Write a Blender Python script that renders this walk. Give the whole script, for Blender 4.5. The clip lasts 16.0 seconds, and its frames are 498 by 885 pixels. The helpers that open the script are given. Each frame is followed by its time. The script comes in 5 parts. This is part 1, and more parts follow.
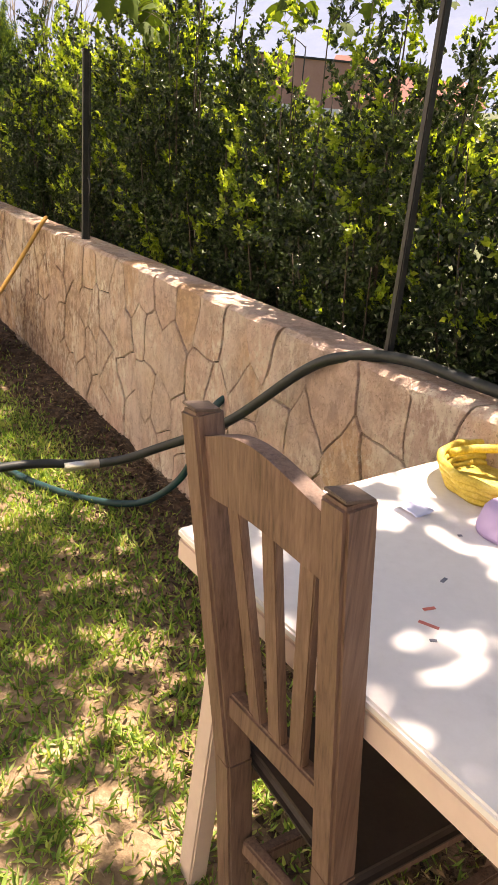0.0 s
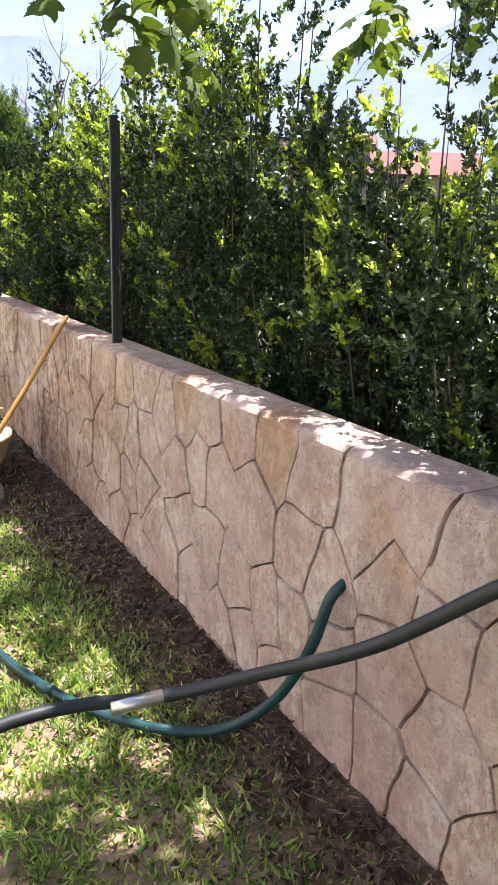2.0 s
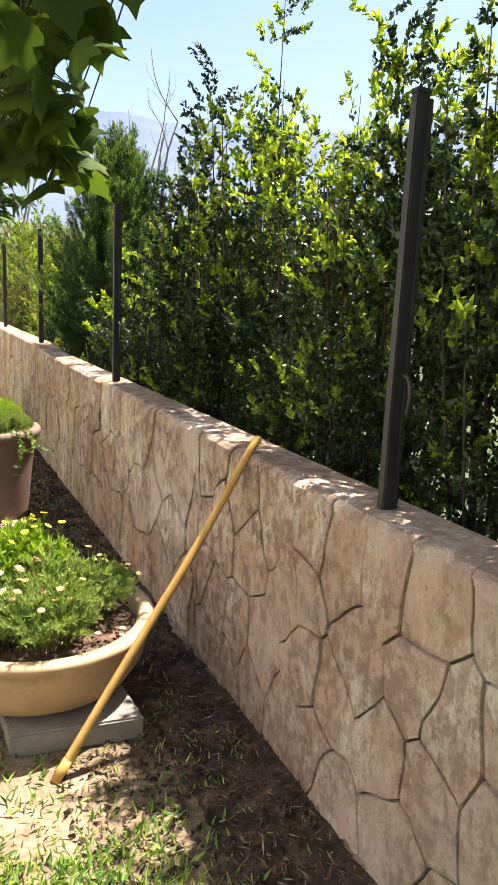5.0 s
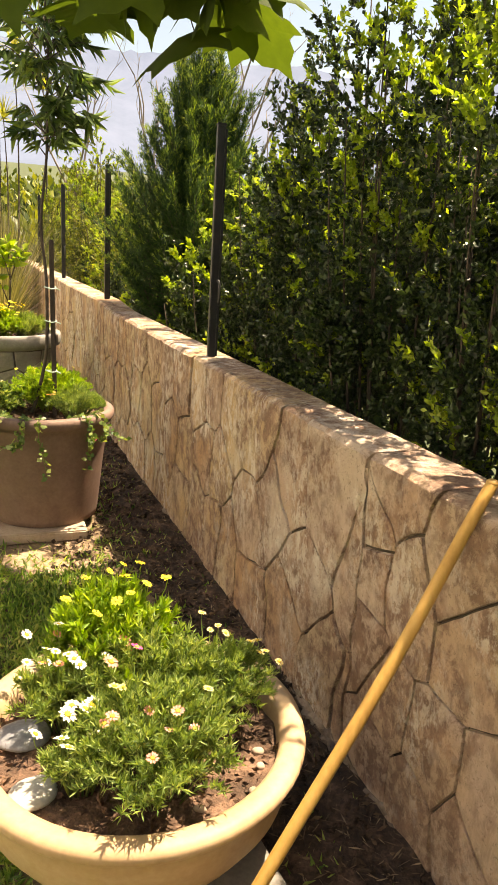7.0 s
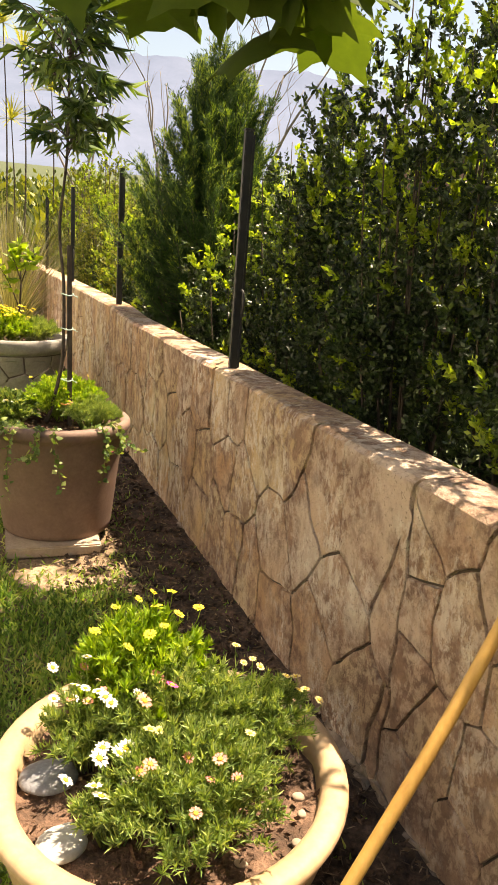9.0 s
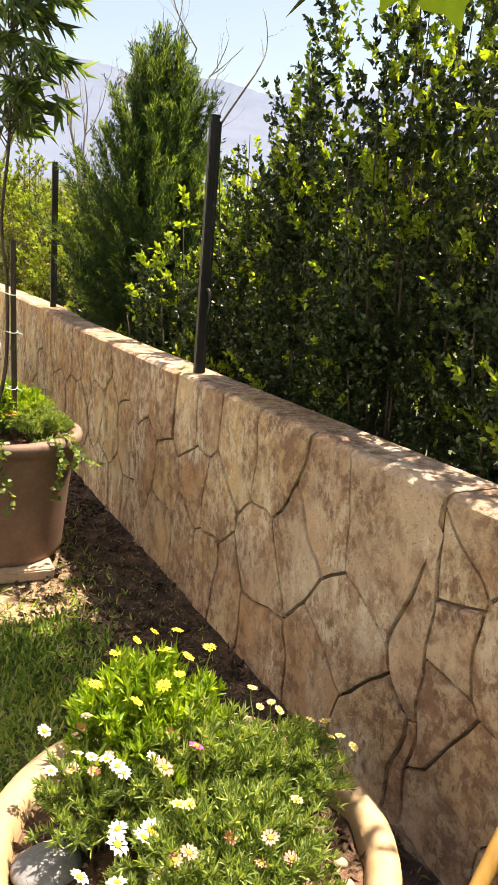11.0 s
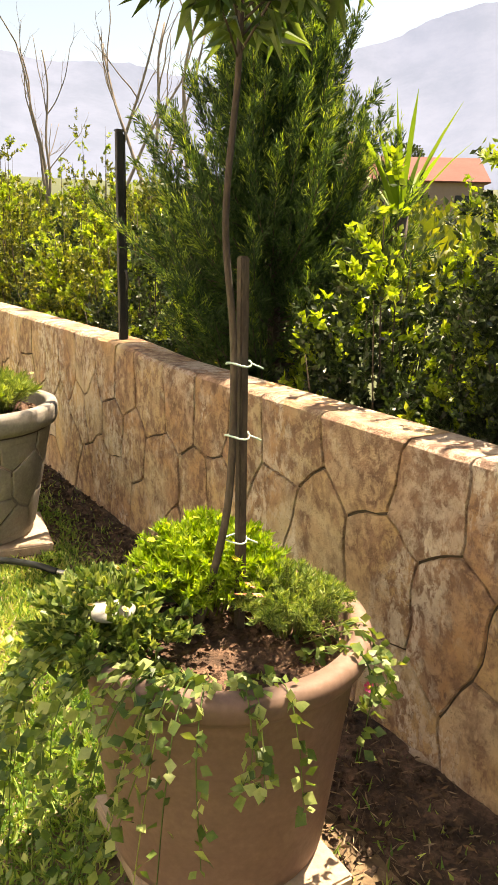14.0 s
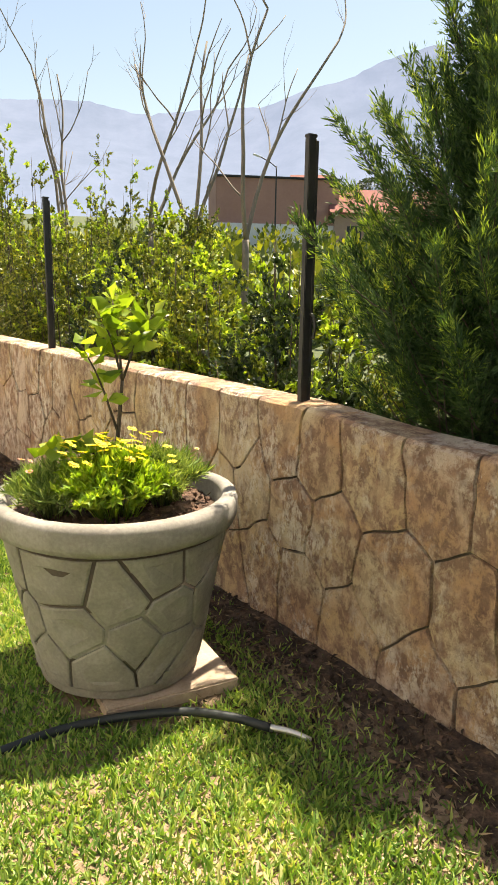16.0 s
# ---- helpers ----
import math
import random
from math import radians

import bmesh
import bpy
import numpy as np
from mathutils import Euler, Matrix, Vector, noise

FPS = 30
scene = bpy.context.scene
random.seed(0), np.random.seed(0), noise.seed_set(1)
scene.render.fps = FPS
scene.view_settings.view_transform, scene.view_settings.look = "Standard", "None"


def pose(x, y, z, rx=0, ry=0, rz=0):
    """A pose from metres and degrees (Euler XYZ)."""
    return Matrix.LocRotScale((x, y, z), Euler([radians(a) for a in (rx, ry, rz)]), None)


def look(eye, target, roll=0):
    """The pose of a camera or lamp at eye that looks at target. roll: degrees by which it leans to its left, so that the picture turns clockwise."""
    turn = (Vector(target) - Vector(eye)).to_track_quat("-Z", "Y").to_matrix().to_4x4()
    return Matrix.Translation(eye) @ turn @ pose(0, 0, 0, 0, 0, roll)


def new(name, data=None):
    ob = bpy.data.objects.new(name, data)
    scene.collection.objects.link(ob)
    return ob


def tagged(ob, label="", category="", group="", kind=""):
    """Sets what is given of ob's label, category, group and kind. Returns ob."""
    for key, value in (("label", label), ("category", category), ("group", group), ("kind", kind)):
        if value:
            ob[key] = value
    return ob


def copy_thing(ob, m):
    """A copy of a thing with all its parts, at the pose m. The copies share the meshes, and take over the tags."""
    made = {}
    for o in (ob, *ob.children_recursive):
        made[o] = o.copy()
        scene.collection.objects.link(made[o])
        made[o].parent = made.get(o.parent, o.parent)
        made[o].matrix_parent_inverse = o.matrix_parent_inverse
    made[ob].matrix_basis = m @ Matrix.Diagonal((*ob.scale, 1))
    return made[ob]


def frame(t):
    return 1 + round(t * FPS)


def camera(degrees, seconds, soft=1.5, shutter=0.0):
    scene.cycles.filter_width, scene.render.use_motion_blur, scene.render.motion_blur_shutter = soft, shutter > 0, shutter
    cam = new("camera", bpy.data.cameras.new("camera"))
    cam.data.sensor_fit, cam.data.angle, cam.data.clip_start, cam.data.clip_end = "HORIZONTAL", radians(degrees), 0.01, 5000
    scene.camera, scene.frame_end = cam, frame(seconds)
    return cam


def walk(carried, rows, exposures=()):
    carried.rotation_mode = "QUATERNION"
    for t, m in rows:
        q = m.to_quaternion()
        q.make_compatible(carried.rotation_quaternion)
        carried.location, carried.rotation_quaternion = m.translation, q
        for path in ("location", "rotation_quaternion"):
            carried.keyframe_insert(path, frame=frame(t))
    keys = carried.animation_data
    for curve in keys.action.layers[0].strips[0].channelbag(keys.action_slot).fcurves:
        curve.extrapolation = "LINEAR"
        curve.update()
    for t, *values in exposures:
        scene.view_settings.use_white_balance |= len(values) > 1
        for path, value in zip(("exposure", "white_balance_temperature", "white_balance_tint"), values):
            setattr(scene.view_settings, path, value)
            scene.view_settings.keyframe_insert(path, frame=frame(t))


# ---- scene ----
# ---- camera ----
cam = camera(38.5, 16.0)
PATH = [
    (0, (0.401, -0.664, 1.347), (0.469, 1.198, 0.621), 5.5),
    (0.2, (0.378, -0.578, 1.344), (0.374, 1.292, 0.634), 4.8),
    (0.5, (0.301, -0.471, 1.348), (0.262, 1.413, 0.679), 3.1),
    (1, (0.185, -0.251, 1.356), (0.202, 1.658, 0.761), 0.9),
    (1.5, (0.192, -0.003, 1.34), (0.226, 1.919, 0.787), 1.1),
    (2, (0.13, 0.246, 1.337), (0.14, 2.171, 0.793), 2.2),
    (2.5, (0.005, 0.546, 1.345), (-0.02, 2.473, 0.809), 2.5),
    (3, (-0.055, 0.847, 1.334), (-0.229, 2.767, 0.804), 3.0),
    (3.2, (-0.082, 0.961, 1.339), (-0.328, 2.876, 0.817), 3.6),
    (5.3, (-0.768, 1.881, 1.354), (-0.925, 3.836, 0.965), 2.7),
    (5.5, (-0.837, 1.97, 1.35), (-1.002, 3.923, 0.951), 3.0),
    (6, (-0.945, 2.194, 1.333), (-1.187, 4.129, 0.891), 3.3),
    (6.5, (-1.0, 2.42, 1.331), (-1.302, 4.335, 0.842), 3.8),
    (7, (-1.097, 2.559, 1.343), (-1.375, 4.468, 0.815), 3.6),
    (7.5, (-1.24, 2.643, 1.355), (-1.5, 4.555, 0.828), 3.5),
    (8, (-1.258, 2.657, 1.383), (-1.524, 4.57, 0.863), 4.0),
    (8.5, (-1.224, 2.654, 1.366), (-1.504, 4.566, 0.851), 4.4),
    (9, (-1.209, 2.642, 1.357), (-1.485, 4.554, 0.839), 4.5),
    (9.2, (-1.204, 2.642, 1.354), (-1.482, 4.552, 0.832), 4.6),
    (11.3, (-1.471, 2.924, 1.304), (-1.487, 4.866, 0.822), 5.1),
    (11.5, (-1.496, 3.045, 1.316), (-1.495, 4.986, 0.835), 5.3),
    (12, (-1.653, 3.262, 1.302), (-1.618, 5.203, 0.821), 5.5),
    (12.5, (-1.869, 3.508, 1.316), (-1.846, 5.444, 0.811), 3.7),
    (13, (-2.048, 3.81, 1.307), (-2.057, 5.741, 0.786), 3.3),
    (13.5, (-2.299, 4.029, 1.286), (-2.263, 5.96, 0.765), 3.2),
    (14, (-2.567, 4.244, 1.329), (-2.451, 6.173, 0.813), 1.6),
    (14.5, (-2.75, 4.504, 1.276), (-2.699, 6.44, 0.775), 4.0),
    (15, (-3.016, 4.659, 1.297), (-2.796, 6.586, 0.808), 2.1),
    (15.5, (-3.263, 4.853, 1.31), (-3.016, 6.783, 0.848), 3.0),
    (16, (-3.461, 5.101, 1.327), (-3.25, 7.043, 0.897), 1.0),
]
walk(cam, [(t, look(eye, target, roll)) for t, eye, target, roll in PATH],
     [(0.0, 1.86, 8300, 24), (2.5, 2.08, 5950, 24), (5.5, 1.75, 7300, 13), (6.5, 1.75, 9200, 15), (9.0, 1.67, 8900, 17), (11.5, 1.74, 8100, 15), (12.5, 2.0, 8000, 18), (14.0, 1.86, 9300, 17), (16.0, 1.6, 7800, 11)])

# ---- plan: s runs along the wall, w goes behind its front face ----
UX, UY, NX, NY, FACE = -0.5066, 0.8622, 0.8622, 0.5066, 1.258


def W(s, w, z):
    return Vector((s * UX + (w + FACE) * NX, s * UY + (w + FACE) * NY, z))


# ---- light ----
SUN_WAY = Vector((0.289, 0.297, 1.0)).normalized()
world = bpy.data.worlds.new("sky")
scene.world = world
world.use_nodes = True
wn = world.node_tree
sky = wn.nodes.new("ShaderNodeTexSky")
sky.sky_type, sky.sun_disc = "NISHITA", False
sky.sun_elevation, sky.sun_rotation = math.asin(SUN_WAY.z), math.atan2(SUN_WAY.x, SUN_WAY.y)
sky.dust_density, sky.air_density = 1.2, 1.2
wn.links.new(sky.outputs[0], wn.nodes["Background"].inputs[0])
wn.nodes["Background"].inputs[1].default_value = 0.068
sun = new("sun", bpy.data.lights.new("sun", "SUN"))
sun.data.energy, sun.data.angle, sun.data.color = 5.0, radians(0.6), (1.0, 0.95, 0.86)
sun.matrix_world = look((0, 0, 30), Vector((0, 0, 30)) - SUN_WAY)

# ---- materials ----


def material(name, colors, scale=8.0, fine=90.0, rough=0.8, bump=0.3, depth=0.01, metal=0.0, stretch=(1, 1, 1), islands=0.0, objects=0.0, leaf=0.0, spec=0.4, fine_mix=0.35):
    """Procedural surface: a large and a fine noise mix the colours; islands or objects vary the brightness piece by piece; leaf adds light shining through."""
    m = bpy.data.materials.new(name)
    m.use_nodes = True
    nt = m.node_tree
    n, link = nt.nodes, nt.links.new
    bsdf = n["Principled BSDF"]
    bsdf.inputs["Roughness"].default_value, bsdf.inputs["Metallic"].default_value = rough, metal
    bsdf.inputs["Specular IOR Level"].default_value = spec
    geo = n.new("ShaderNodeNewGeometry")
    mapping = n.new("ShaderNodeMapping")
    mapping.inputs["Scale"].default_value = stretch
    link(geo.outputs["Position"], mapping.inputs["Vector"])
    big, small = n.new("ShaderNodeTexNoise"), n.new("ShaderNodeTexNoise")
    for tex, sc, det in ((big, scale, 5.0), (small, fine, 4.0)):
        tex.inputs["Scale"].default_value, tex.inputs["Detail"].default_value, tex.inputs["Roughness"].default_value = sc, det, 0.62
        link(mapping.outputs[0], tex.inputs["Vector"])
    mix = n.new("ShaderNodeMix")
    mix.inputs[0].default_value = fine_mix
    link(big.outputs[0], mix.inputs[2]), link(small.outputs[0], mix.inputs[3])
    value = mix.outputs[0]
    if islands or objects:
        rnd = geo.outputs["Random Per Island"]
        if objects:
            rnd = n.new("ShaderNodeObjectInfo").outputs["Random"]
        ma = n.new("ShaderNodeMath")
        ma.operation = "MULTIPLY_ADD"
        ma.inputs[1].default_value = islands or objects
        link(rnd, ma.inputs[0]), link(value, ma.inputs[2])
        sub = n.new("ShaderNodeMath")
        sub.operation = "SUBTRACT"
        sub.inputs[1].default_value = 0.5 * (islands or objects)
        link(ma.outputs[0], sub.inputs[0])
        value = sub.outputs[0]
    ramp = n.new("ShaderNodeValToRGB")
    e = ramp.color_ramp.elements
    lo, hi = (0.3, 0.7) if not islands else (0.15, 0.85)
    e[0].position, e[1].position = lo, hi
    e[0].color, e[1].color = (*colors[0], 1), (*colors[-1], 1)
    for i, c in enumerate(colors[1:-1]):
        e.new(lo + (hi - lo) * (i + 1) / (len(colors) - 1)).color = (*c, 1)
    link(value, ramp.inputs[0]), link(ramp.outputs[0], bsdf.inputs["Base Color"])
    if bump:
        b = n.new("ShaderNodeBump")
        b.inputs["Strength"].default_value, b.inputs["Distance"].default_value = bump, depth
        link(mix.outputs[0], b.inputs["Height"]), link(b.outputs[0], bsdf.inputs["Normal"])
    if leaf:
        tr, ms = n.new("ShaderNodeBsdfTranslucent"), n.new("ShaderNodeMixShader")
        gain = n.new("ShaderNodeMix")
        gain.data_type, gain.blend_type = "RGBA", "MULTIPLY"
        gain.inputs[0].default_value = 1.0
        gain.inputs[7].default_value = (1.8, 1.7, 0.6, 1)
        link(ramp.outputs[0], gain.inputs[6]), link(gain.outputs[2], tr.inputs[0])
        ms.inputs[0].default_value = leaf
        link(bsdf.outputs[0], ms.inputs[1]), link(tr.outputs[0], ms.inputs[2])
        link(ms.outputs[0], n["Material Output"].inputs["Surface"])
    return m


def stone_material():
    """Stamped plaster stone: hue drifts over half a metre, brown patina in ragged patches, pale worn streaks, rough grain."""
    m = bpy.data.materials.new("faux_stone")
    m.use_nodes = True
    n, link = m.node_tree.nodes, m.node_tree.links.new
    bsdf = n["Principled BSDF"]
    bsdf.inputs["Roughness"].default_value, bsdf.inputs["Specular IOR Level"].default_value = 0.82, 0.3
    geo, info = n.new("ShaderNodeNewGeometry"), n.new("ShaderNodeObjectInfo")

    def noise_of(scale, detail, rough, stretch=(1, 1, 1), warp=0.0):
        mp, tx = n.new("ShaderNodeMapping"), n.new("ShaderNodeTexNoise")
        mp.inputs["Scale"].default_value = stretch
        link(geo.outputs["Position"], mp.inputs["Vector"]), link(mp.outputs[0], tx.inputs["Vector"])
        tx.inputs["Scale"].default_value, tx.inputs["Detail"].default_value = scale, detail
        tx.inputs["Roughness"].default_value, tx.inputs["Distortion"].default_value = rough, warp
        return tx.outputs[0]

    def ramp_of(value, stops):
        r = n.new("ShaderNodeValToRGB")
        e = r.color_ramp.elements
        e[0].position, e[0].color = stops[0][0], (*stops[0][1], 1)
        e[1].position, e[1].color = stops[-1][0], (*stops[-1][1], 1)
        for q, c in stops[1:-1]:
            e.new(q).color = (*c, 1)
        link(value, r.inputs[0])
        return r.outputs[0]

    def blend(fac, a, b):
        x = n.new("ShaderNodeMix")
        x.data_type = "RGBA"
        link(fac, x.inputs[0]), link(a, x.inputs[6]), link(b, x.inputs[7])
        return x.outputs[2]

    add = n.new("ShaderNodeMath")
    add.operation = "MULTIPLY_ADD"
    add.inputs[1].default_value = 0.3
    link(info.outputs["Random"], add.inputs[0]), link(noise_of(1.4, 3, 0.5), add.inputs[2])
    rosy = ramp_of(add.outputs[0], [(0.36, (0.6, 0.44, 0.385)), (0.5, (0.72, 0.555, 0.5)), (0.62, (0.69, 0.5, 0.415)), (0.72, (0.7, 0.56, 0.5)), (0.85, (0.66, 0.44, 0.29))])
    ochre = ramp_of(add.outputs[0], [(0.36, (0.56, 0.4, 0.29)), (0.48, (0.68, 0.52, 0.37)), (0.58, (0.66, 0.46, 0.25)), (0.66, (0.68, 0.56, 0.39)), (0.74, (0.58, 0.35, 0.19)), (0.85, (0.66, 0.55, 0.46))])
    xyz, along_wall = n.new("ShaderNodeSeparateXYZ"), n.new("ShaderNodeMapRange")
    link(geo.outputs["Position"], xyz.inputs[0]), link(xyz.outputs[1], along_wall.inputs[0])
    along_wall.inputs[1].default_value, along_wall.inputs[2].default_value = 2.6, 5.0
    hue = blend(along_wall.outputs[0], rosy, ochre)
    def times(u, v):
        x = n.new("ShaderNodeMath")
        x.operation = "MULTIPLY"
        link(u, x.inputs[0]), link(v, x.inputs[1])
        return x.outputs[0]

    patch = ramp_of(noise_of(3.8, 8, 0.66, (1, 1, 0.7), 0.5), [(0.5, (1, 1, 1)), (0.63, (0.06, 0.06, 0.06))])
    crumb = ramp_of(noise_of(24, 9, 0.74, (1, 1, 0.8), 0.3), [(0.43, (0.3, 0.3, 0.3)), (0.53, (0.95, 0.95, 0.95))])
    brown = ramp_of(noise_of(13, 5, 0.7), [(0.33, (0.17, 0.1, 0.078)), (0.52, (0.29, 0.175, 0.125)), (0.68, (0.45, 0.28, 0.19))])
    age = n.new("ShaderNodeMapRange")
    link(xyz.outputs[1], age.inputs[0])
    age.inputs[1].default_value, age.inputs[2].default_value, age.inputs[3].default_value, age.inputs[4].default_value = 2.4, 4.2, 0.5, 1.0
    dark = times(times(patch, crumb), age.outputs[0])
    scour = ramp_of(noise_of(3.6, 5, 0.6, (1, 1, 0.7), 0.4), [(0.46, (0, 0, 0)), (0.6, (1, 1, 1))])
    grit = ramp_of(noise_of(30, 9, 0.74, (1, 1, 0.6), 0.2), [(0.47, (0, 0, 0)), (0.56, (0.9, 0.9, 0.9))])
    pale = times(scour, grit)
    light = ramp_of(noise_of(30, 3, 0.6), [(0.3, (0.68, 0.58, 0.49)), (0.7, (0.82, 0.75, 0.66))])
    speck = ramp_of(noise_of(85, 6, 0.75), [(0.36, (0.6, 0.6, 0.6)), (0.42, (0, 0, 0))])
    pit = ramp_of(noise_of(9, 2, 0.5), [(0.3, (0.13, 0.085, 0.06)), (0.7, (0.28, 0.19, 0.14))])
    link(blend(speck, blend(pale, blend(dark, hue, brown), light), pit), bsdf.inputs["Base Color"])
    grain = n.new("ShaderNodeMix")
    grain.inputs[0].default_value = 0.5
    link(noise_of(8, 7, 0.72, (1, 1, 0.7)), grain.inputs[2]), link(noise_of(55, 6, 0.75), grain.inputs[3])
    b = n.new("ShaderNodeBump")
    b.inputs["Strength"].default_value, b.inputs["Distance"].default_value = 1.0, 0.04
    link(grain.outputs[0], b.inputs["Height"]), link(b.outputs[0], bsdf.inputs["Normal"])
    return m


STONE = stone_material()
MORTAR = material("mortar", [(0.045, 0.036, 0.027), (0.11, 0.088, 0.068)], 9, 90, 0.95, 0.8)
FOOTING = material("spilt_render", [(0.1, 0.075, 0.055), (0.26, 0.2, 0.15), (0.42, 0.35, 0.28)], 14, 80, 0.95, 0.9, 0.02)
SOIL = material("soil", [(0.015, 0.011, 0.008), (0.066, 0.042, 0.028), (0.21, 0.13, 0.09)], 14, 90, 0.95, 1.0, 0.02)
POTSOIL = material("potting_soil", [(0.03, 0.019, 0.013), (0.1, 0.058, 0.038), (0.28, 0.165, 0.11)], 16, 110, 0.95, 1.0, 0.02)
GROUND = material("ground_earth", [(0.06, 0.045, 0.025), (0.2, 0.14, 0.085), (0.5, 0.36, 0.25)], 2.2, 60, 0.95, 0.9, 0.02)
FIELD = material("far_field", [(0.035, 0.055, 0.02), (0.08, 0.095, 0.035)], 0.3, 4, 0.9, 0.0)
GRASS = material("grass_blades", [(0.035, 0.085, 0.018), (0.12, 0.235, 0.05), (0.29, 0.41, 0.11), (0.52, 0.5, 0.24)], 1.6, 40, 0.5, 0, islands=0.5, leaf=0.35)
DEADLEAF = material("dead_leaf", [(0.05, 0.03, 0.018), (0.13, 0.08, 0.045), (0.25, 0.17, 0.1)], 10, 60, 0.85, 0, islands=0.6)
STRAW = material("dry_straw", [(0.05, 0.032, 0.02), (0.16, 0.11, 0.07), (0.33, 0.25, 0.16)], 6, 60, 0.85, 0, islands=0.6)
HEDGE = material("hedge_leaf", [(0.006, 0.014, 0.006), (0.022, 0.043, 0.015), (0.07, 0.11, 0.034)], 1.3, 30, 0.36, 0, islands=0.6, leaf=0.18, spec=0.4)
YOUNG = material("young_leaf", [(0.09, 0.16, 0.018), (0.2, 0.29, 0.04), (0.36, 0.44, 0.085)], 2, 30, 0.42, 0, islands=0.6, leaf=0.5)
YELLOWISH = material("yellow_green_leaf", [(0.03, 0.05, 0.01), (0.1, 0.13, 0.02), (0.26, 0.27, 0.04)], 1.5, 30, 0.45, 0, islands=0.7, leaf=0.28)
CONIFER = material("conifer_needles", [(0.01, 0.03, 0.01), (0.035, 0.08, 0.024), (0.075, 0.13, 0.038)], 2.2, 40, 0.7, 0, islands=0.5, leaf=0.2)
CONIFER_TIP = material("conifer_tips", [(0.05, 0.1, 0.02), (0.13, 0.21, 0.04), (0.27, 0.35, 0.08)], 2.2, 40, 0.7, 0, islands=0.6, leaf=0.4)
BIGLEAF = material("lobed_leaf", [(0.035, 0.062, 0.014), (0.06, 0.1, 0.02), (0.1, 0.15, 0.03)], 6, 60, 0.7, 0.15, 0.003, islands=0.3, leaf=0.3, spec=0.12)
HERB = material("herb_leaf", [(0.08, 0.145, 0.04), (0.19, 0.28, 0.085), (0.38, 0.45, 0.17)], 9, 60, 0.5, 0, islands=0.6, leaf=0.35)
LIME = material("lime_leaf", [(0.10, 0.20, 0.02), (0.2, 0.33, 0.035), (0.36, 0.45, 0.08)], 9, 60, 0.5, 0, islands=0.6, leaf=0.4)
IVY = material("ivy_leaf", [(0.04, 0.09, 0.025), (0.12, 0.19, 0.045), (0.32, 0.38, 0.14)], 20, 90, 0.45, 0, islands=0.7, leaf=0.3)
BARK = material("bark", [(0.025, 0.02, 0.016), (0.065, 0.05, 0.04), (0.14, 0.115, 0.09)], 20, 120, 0.9, 0.8, stretch=(1, 1, 0.3))
PALEBARK = material("pale_bark", [(0.13, 0.11, 0.09), (0.25, 0.22, 0.18)], 8, 60, 0.9, 0.5, stretch=(1, 1, 0.3))
POSTPAINT = material("black_paint", [(0.012, 0.013, 0.014), (0.03, 0.031, 0.033)], 10, 120, 0.5, 0.1, 0.002)
TERRACOTTA = material("brown_terracotta", [(0.12, 0.075, 0.057), (0.175, 0.11, 0.083), (0.24, 0.16, 0.125)], 5, 70, 0.7, 0.25, 0.004)
OCHRE = material("ochre_glaze", [(0.33, 0.205, 0.11), (0.42, 0.285, 0.165), (0.49, 0.36, 0.23)], 4, 60, 0.6, 0.15, 0.003)
CONCRETE = material("grey_concrete", [(0.14, 0.128, 0.112), (0.21, 0.196, 0.172), (0.30, 0.285, 0.26)], 7, 90, 0.9, 0.5, 0.004)
SLAB = material("paving_slab", [(0.22, 0.16, 0.12), (0.36, 0.28, 0.21), (0.46, 0.37, 0.29)], 8, 90, 0.9, 0.5, 0.005)
BAMBOO = material("varnished_stick", [(0.38, 0.2, 0.05), (0.5, 0.29, 0.08), (0.58, 0.36, 0.12)], 12, 120, 0.5, 0.2, 0.002, stretch=(1, 1, 0.25))
CHAIRWOOD = material("weathered_pine", [(0.03, 0.018, 0.013), (0.12, 0.072, 0.054), (0.175, 0.11, 0.084), (0.24, 0.158, 0.124)], 6, 42, 0.6, 0.55, 0.004, stretch=(4.5, 4.5, 0.22), fine_mix=0.5)
DARKSEAT = material("dark_leather", [(0.02, 0.014, 0.012), (0.045, 0.033, 0.028)], 14, 140, 0.6, 0.3, 0.003)
ENDGRAIN = material("end_grain", [(0.06, 0.045, 0.035), (0.14, 0.10, 0.08)], 20, 140, 0.9, 0.5, 0.003)
WHITE = material("worn_white_paint", [(0.62, 0.60, 0.60), (0.72, 0.71, 0.71), (0.78, 0.77, 0.77)], 3, 50, 0.5, 0.1, 0.002)
PINKEDGE = material("pale_pink_edge", [(0.55, 0.43, 0.38), (0.66, 0.53, 0.47)], 5, 50, 0.6, 0.1, 0.002)
RAFFIA = material("plaited_straw", [(0.35, 0.24, 0.03), (0.55, 0.42, 0.07), (0.7, 0.58, 0.2)], 40, 200, 0.7, 0.5, 0.004)
TEAL = material("teal_hose_rubber", [(0.003, 0.026, 0.03), (0.007, 0.05, 0.052)], 30, 160, 0.42, 0.25, 0.002)
BLACKHOSE = material("black_hose_rubber", [(0.008, 0.011, 0.012), (0.02, 0.026, 0.027)], 20, 120, 0.5, 0.2, 0.002)
CHROME = material("dull_metal", [(0.45, 0.45, 0.43), (0.6, 0.6, 0.58)], 30, 120, 0.35, 0.1, 0.001, metal=0.9)
RED_PAINT = material("red_paint", [(0.5, 0.12, 0.1), (0.6, 0.2, 0.16)], 30, 100, 0.6, 0)
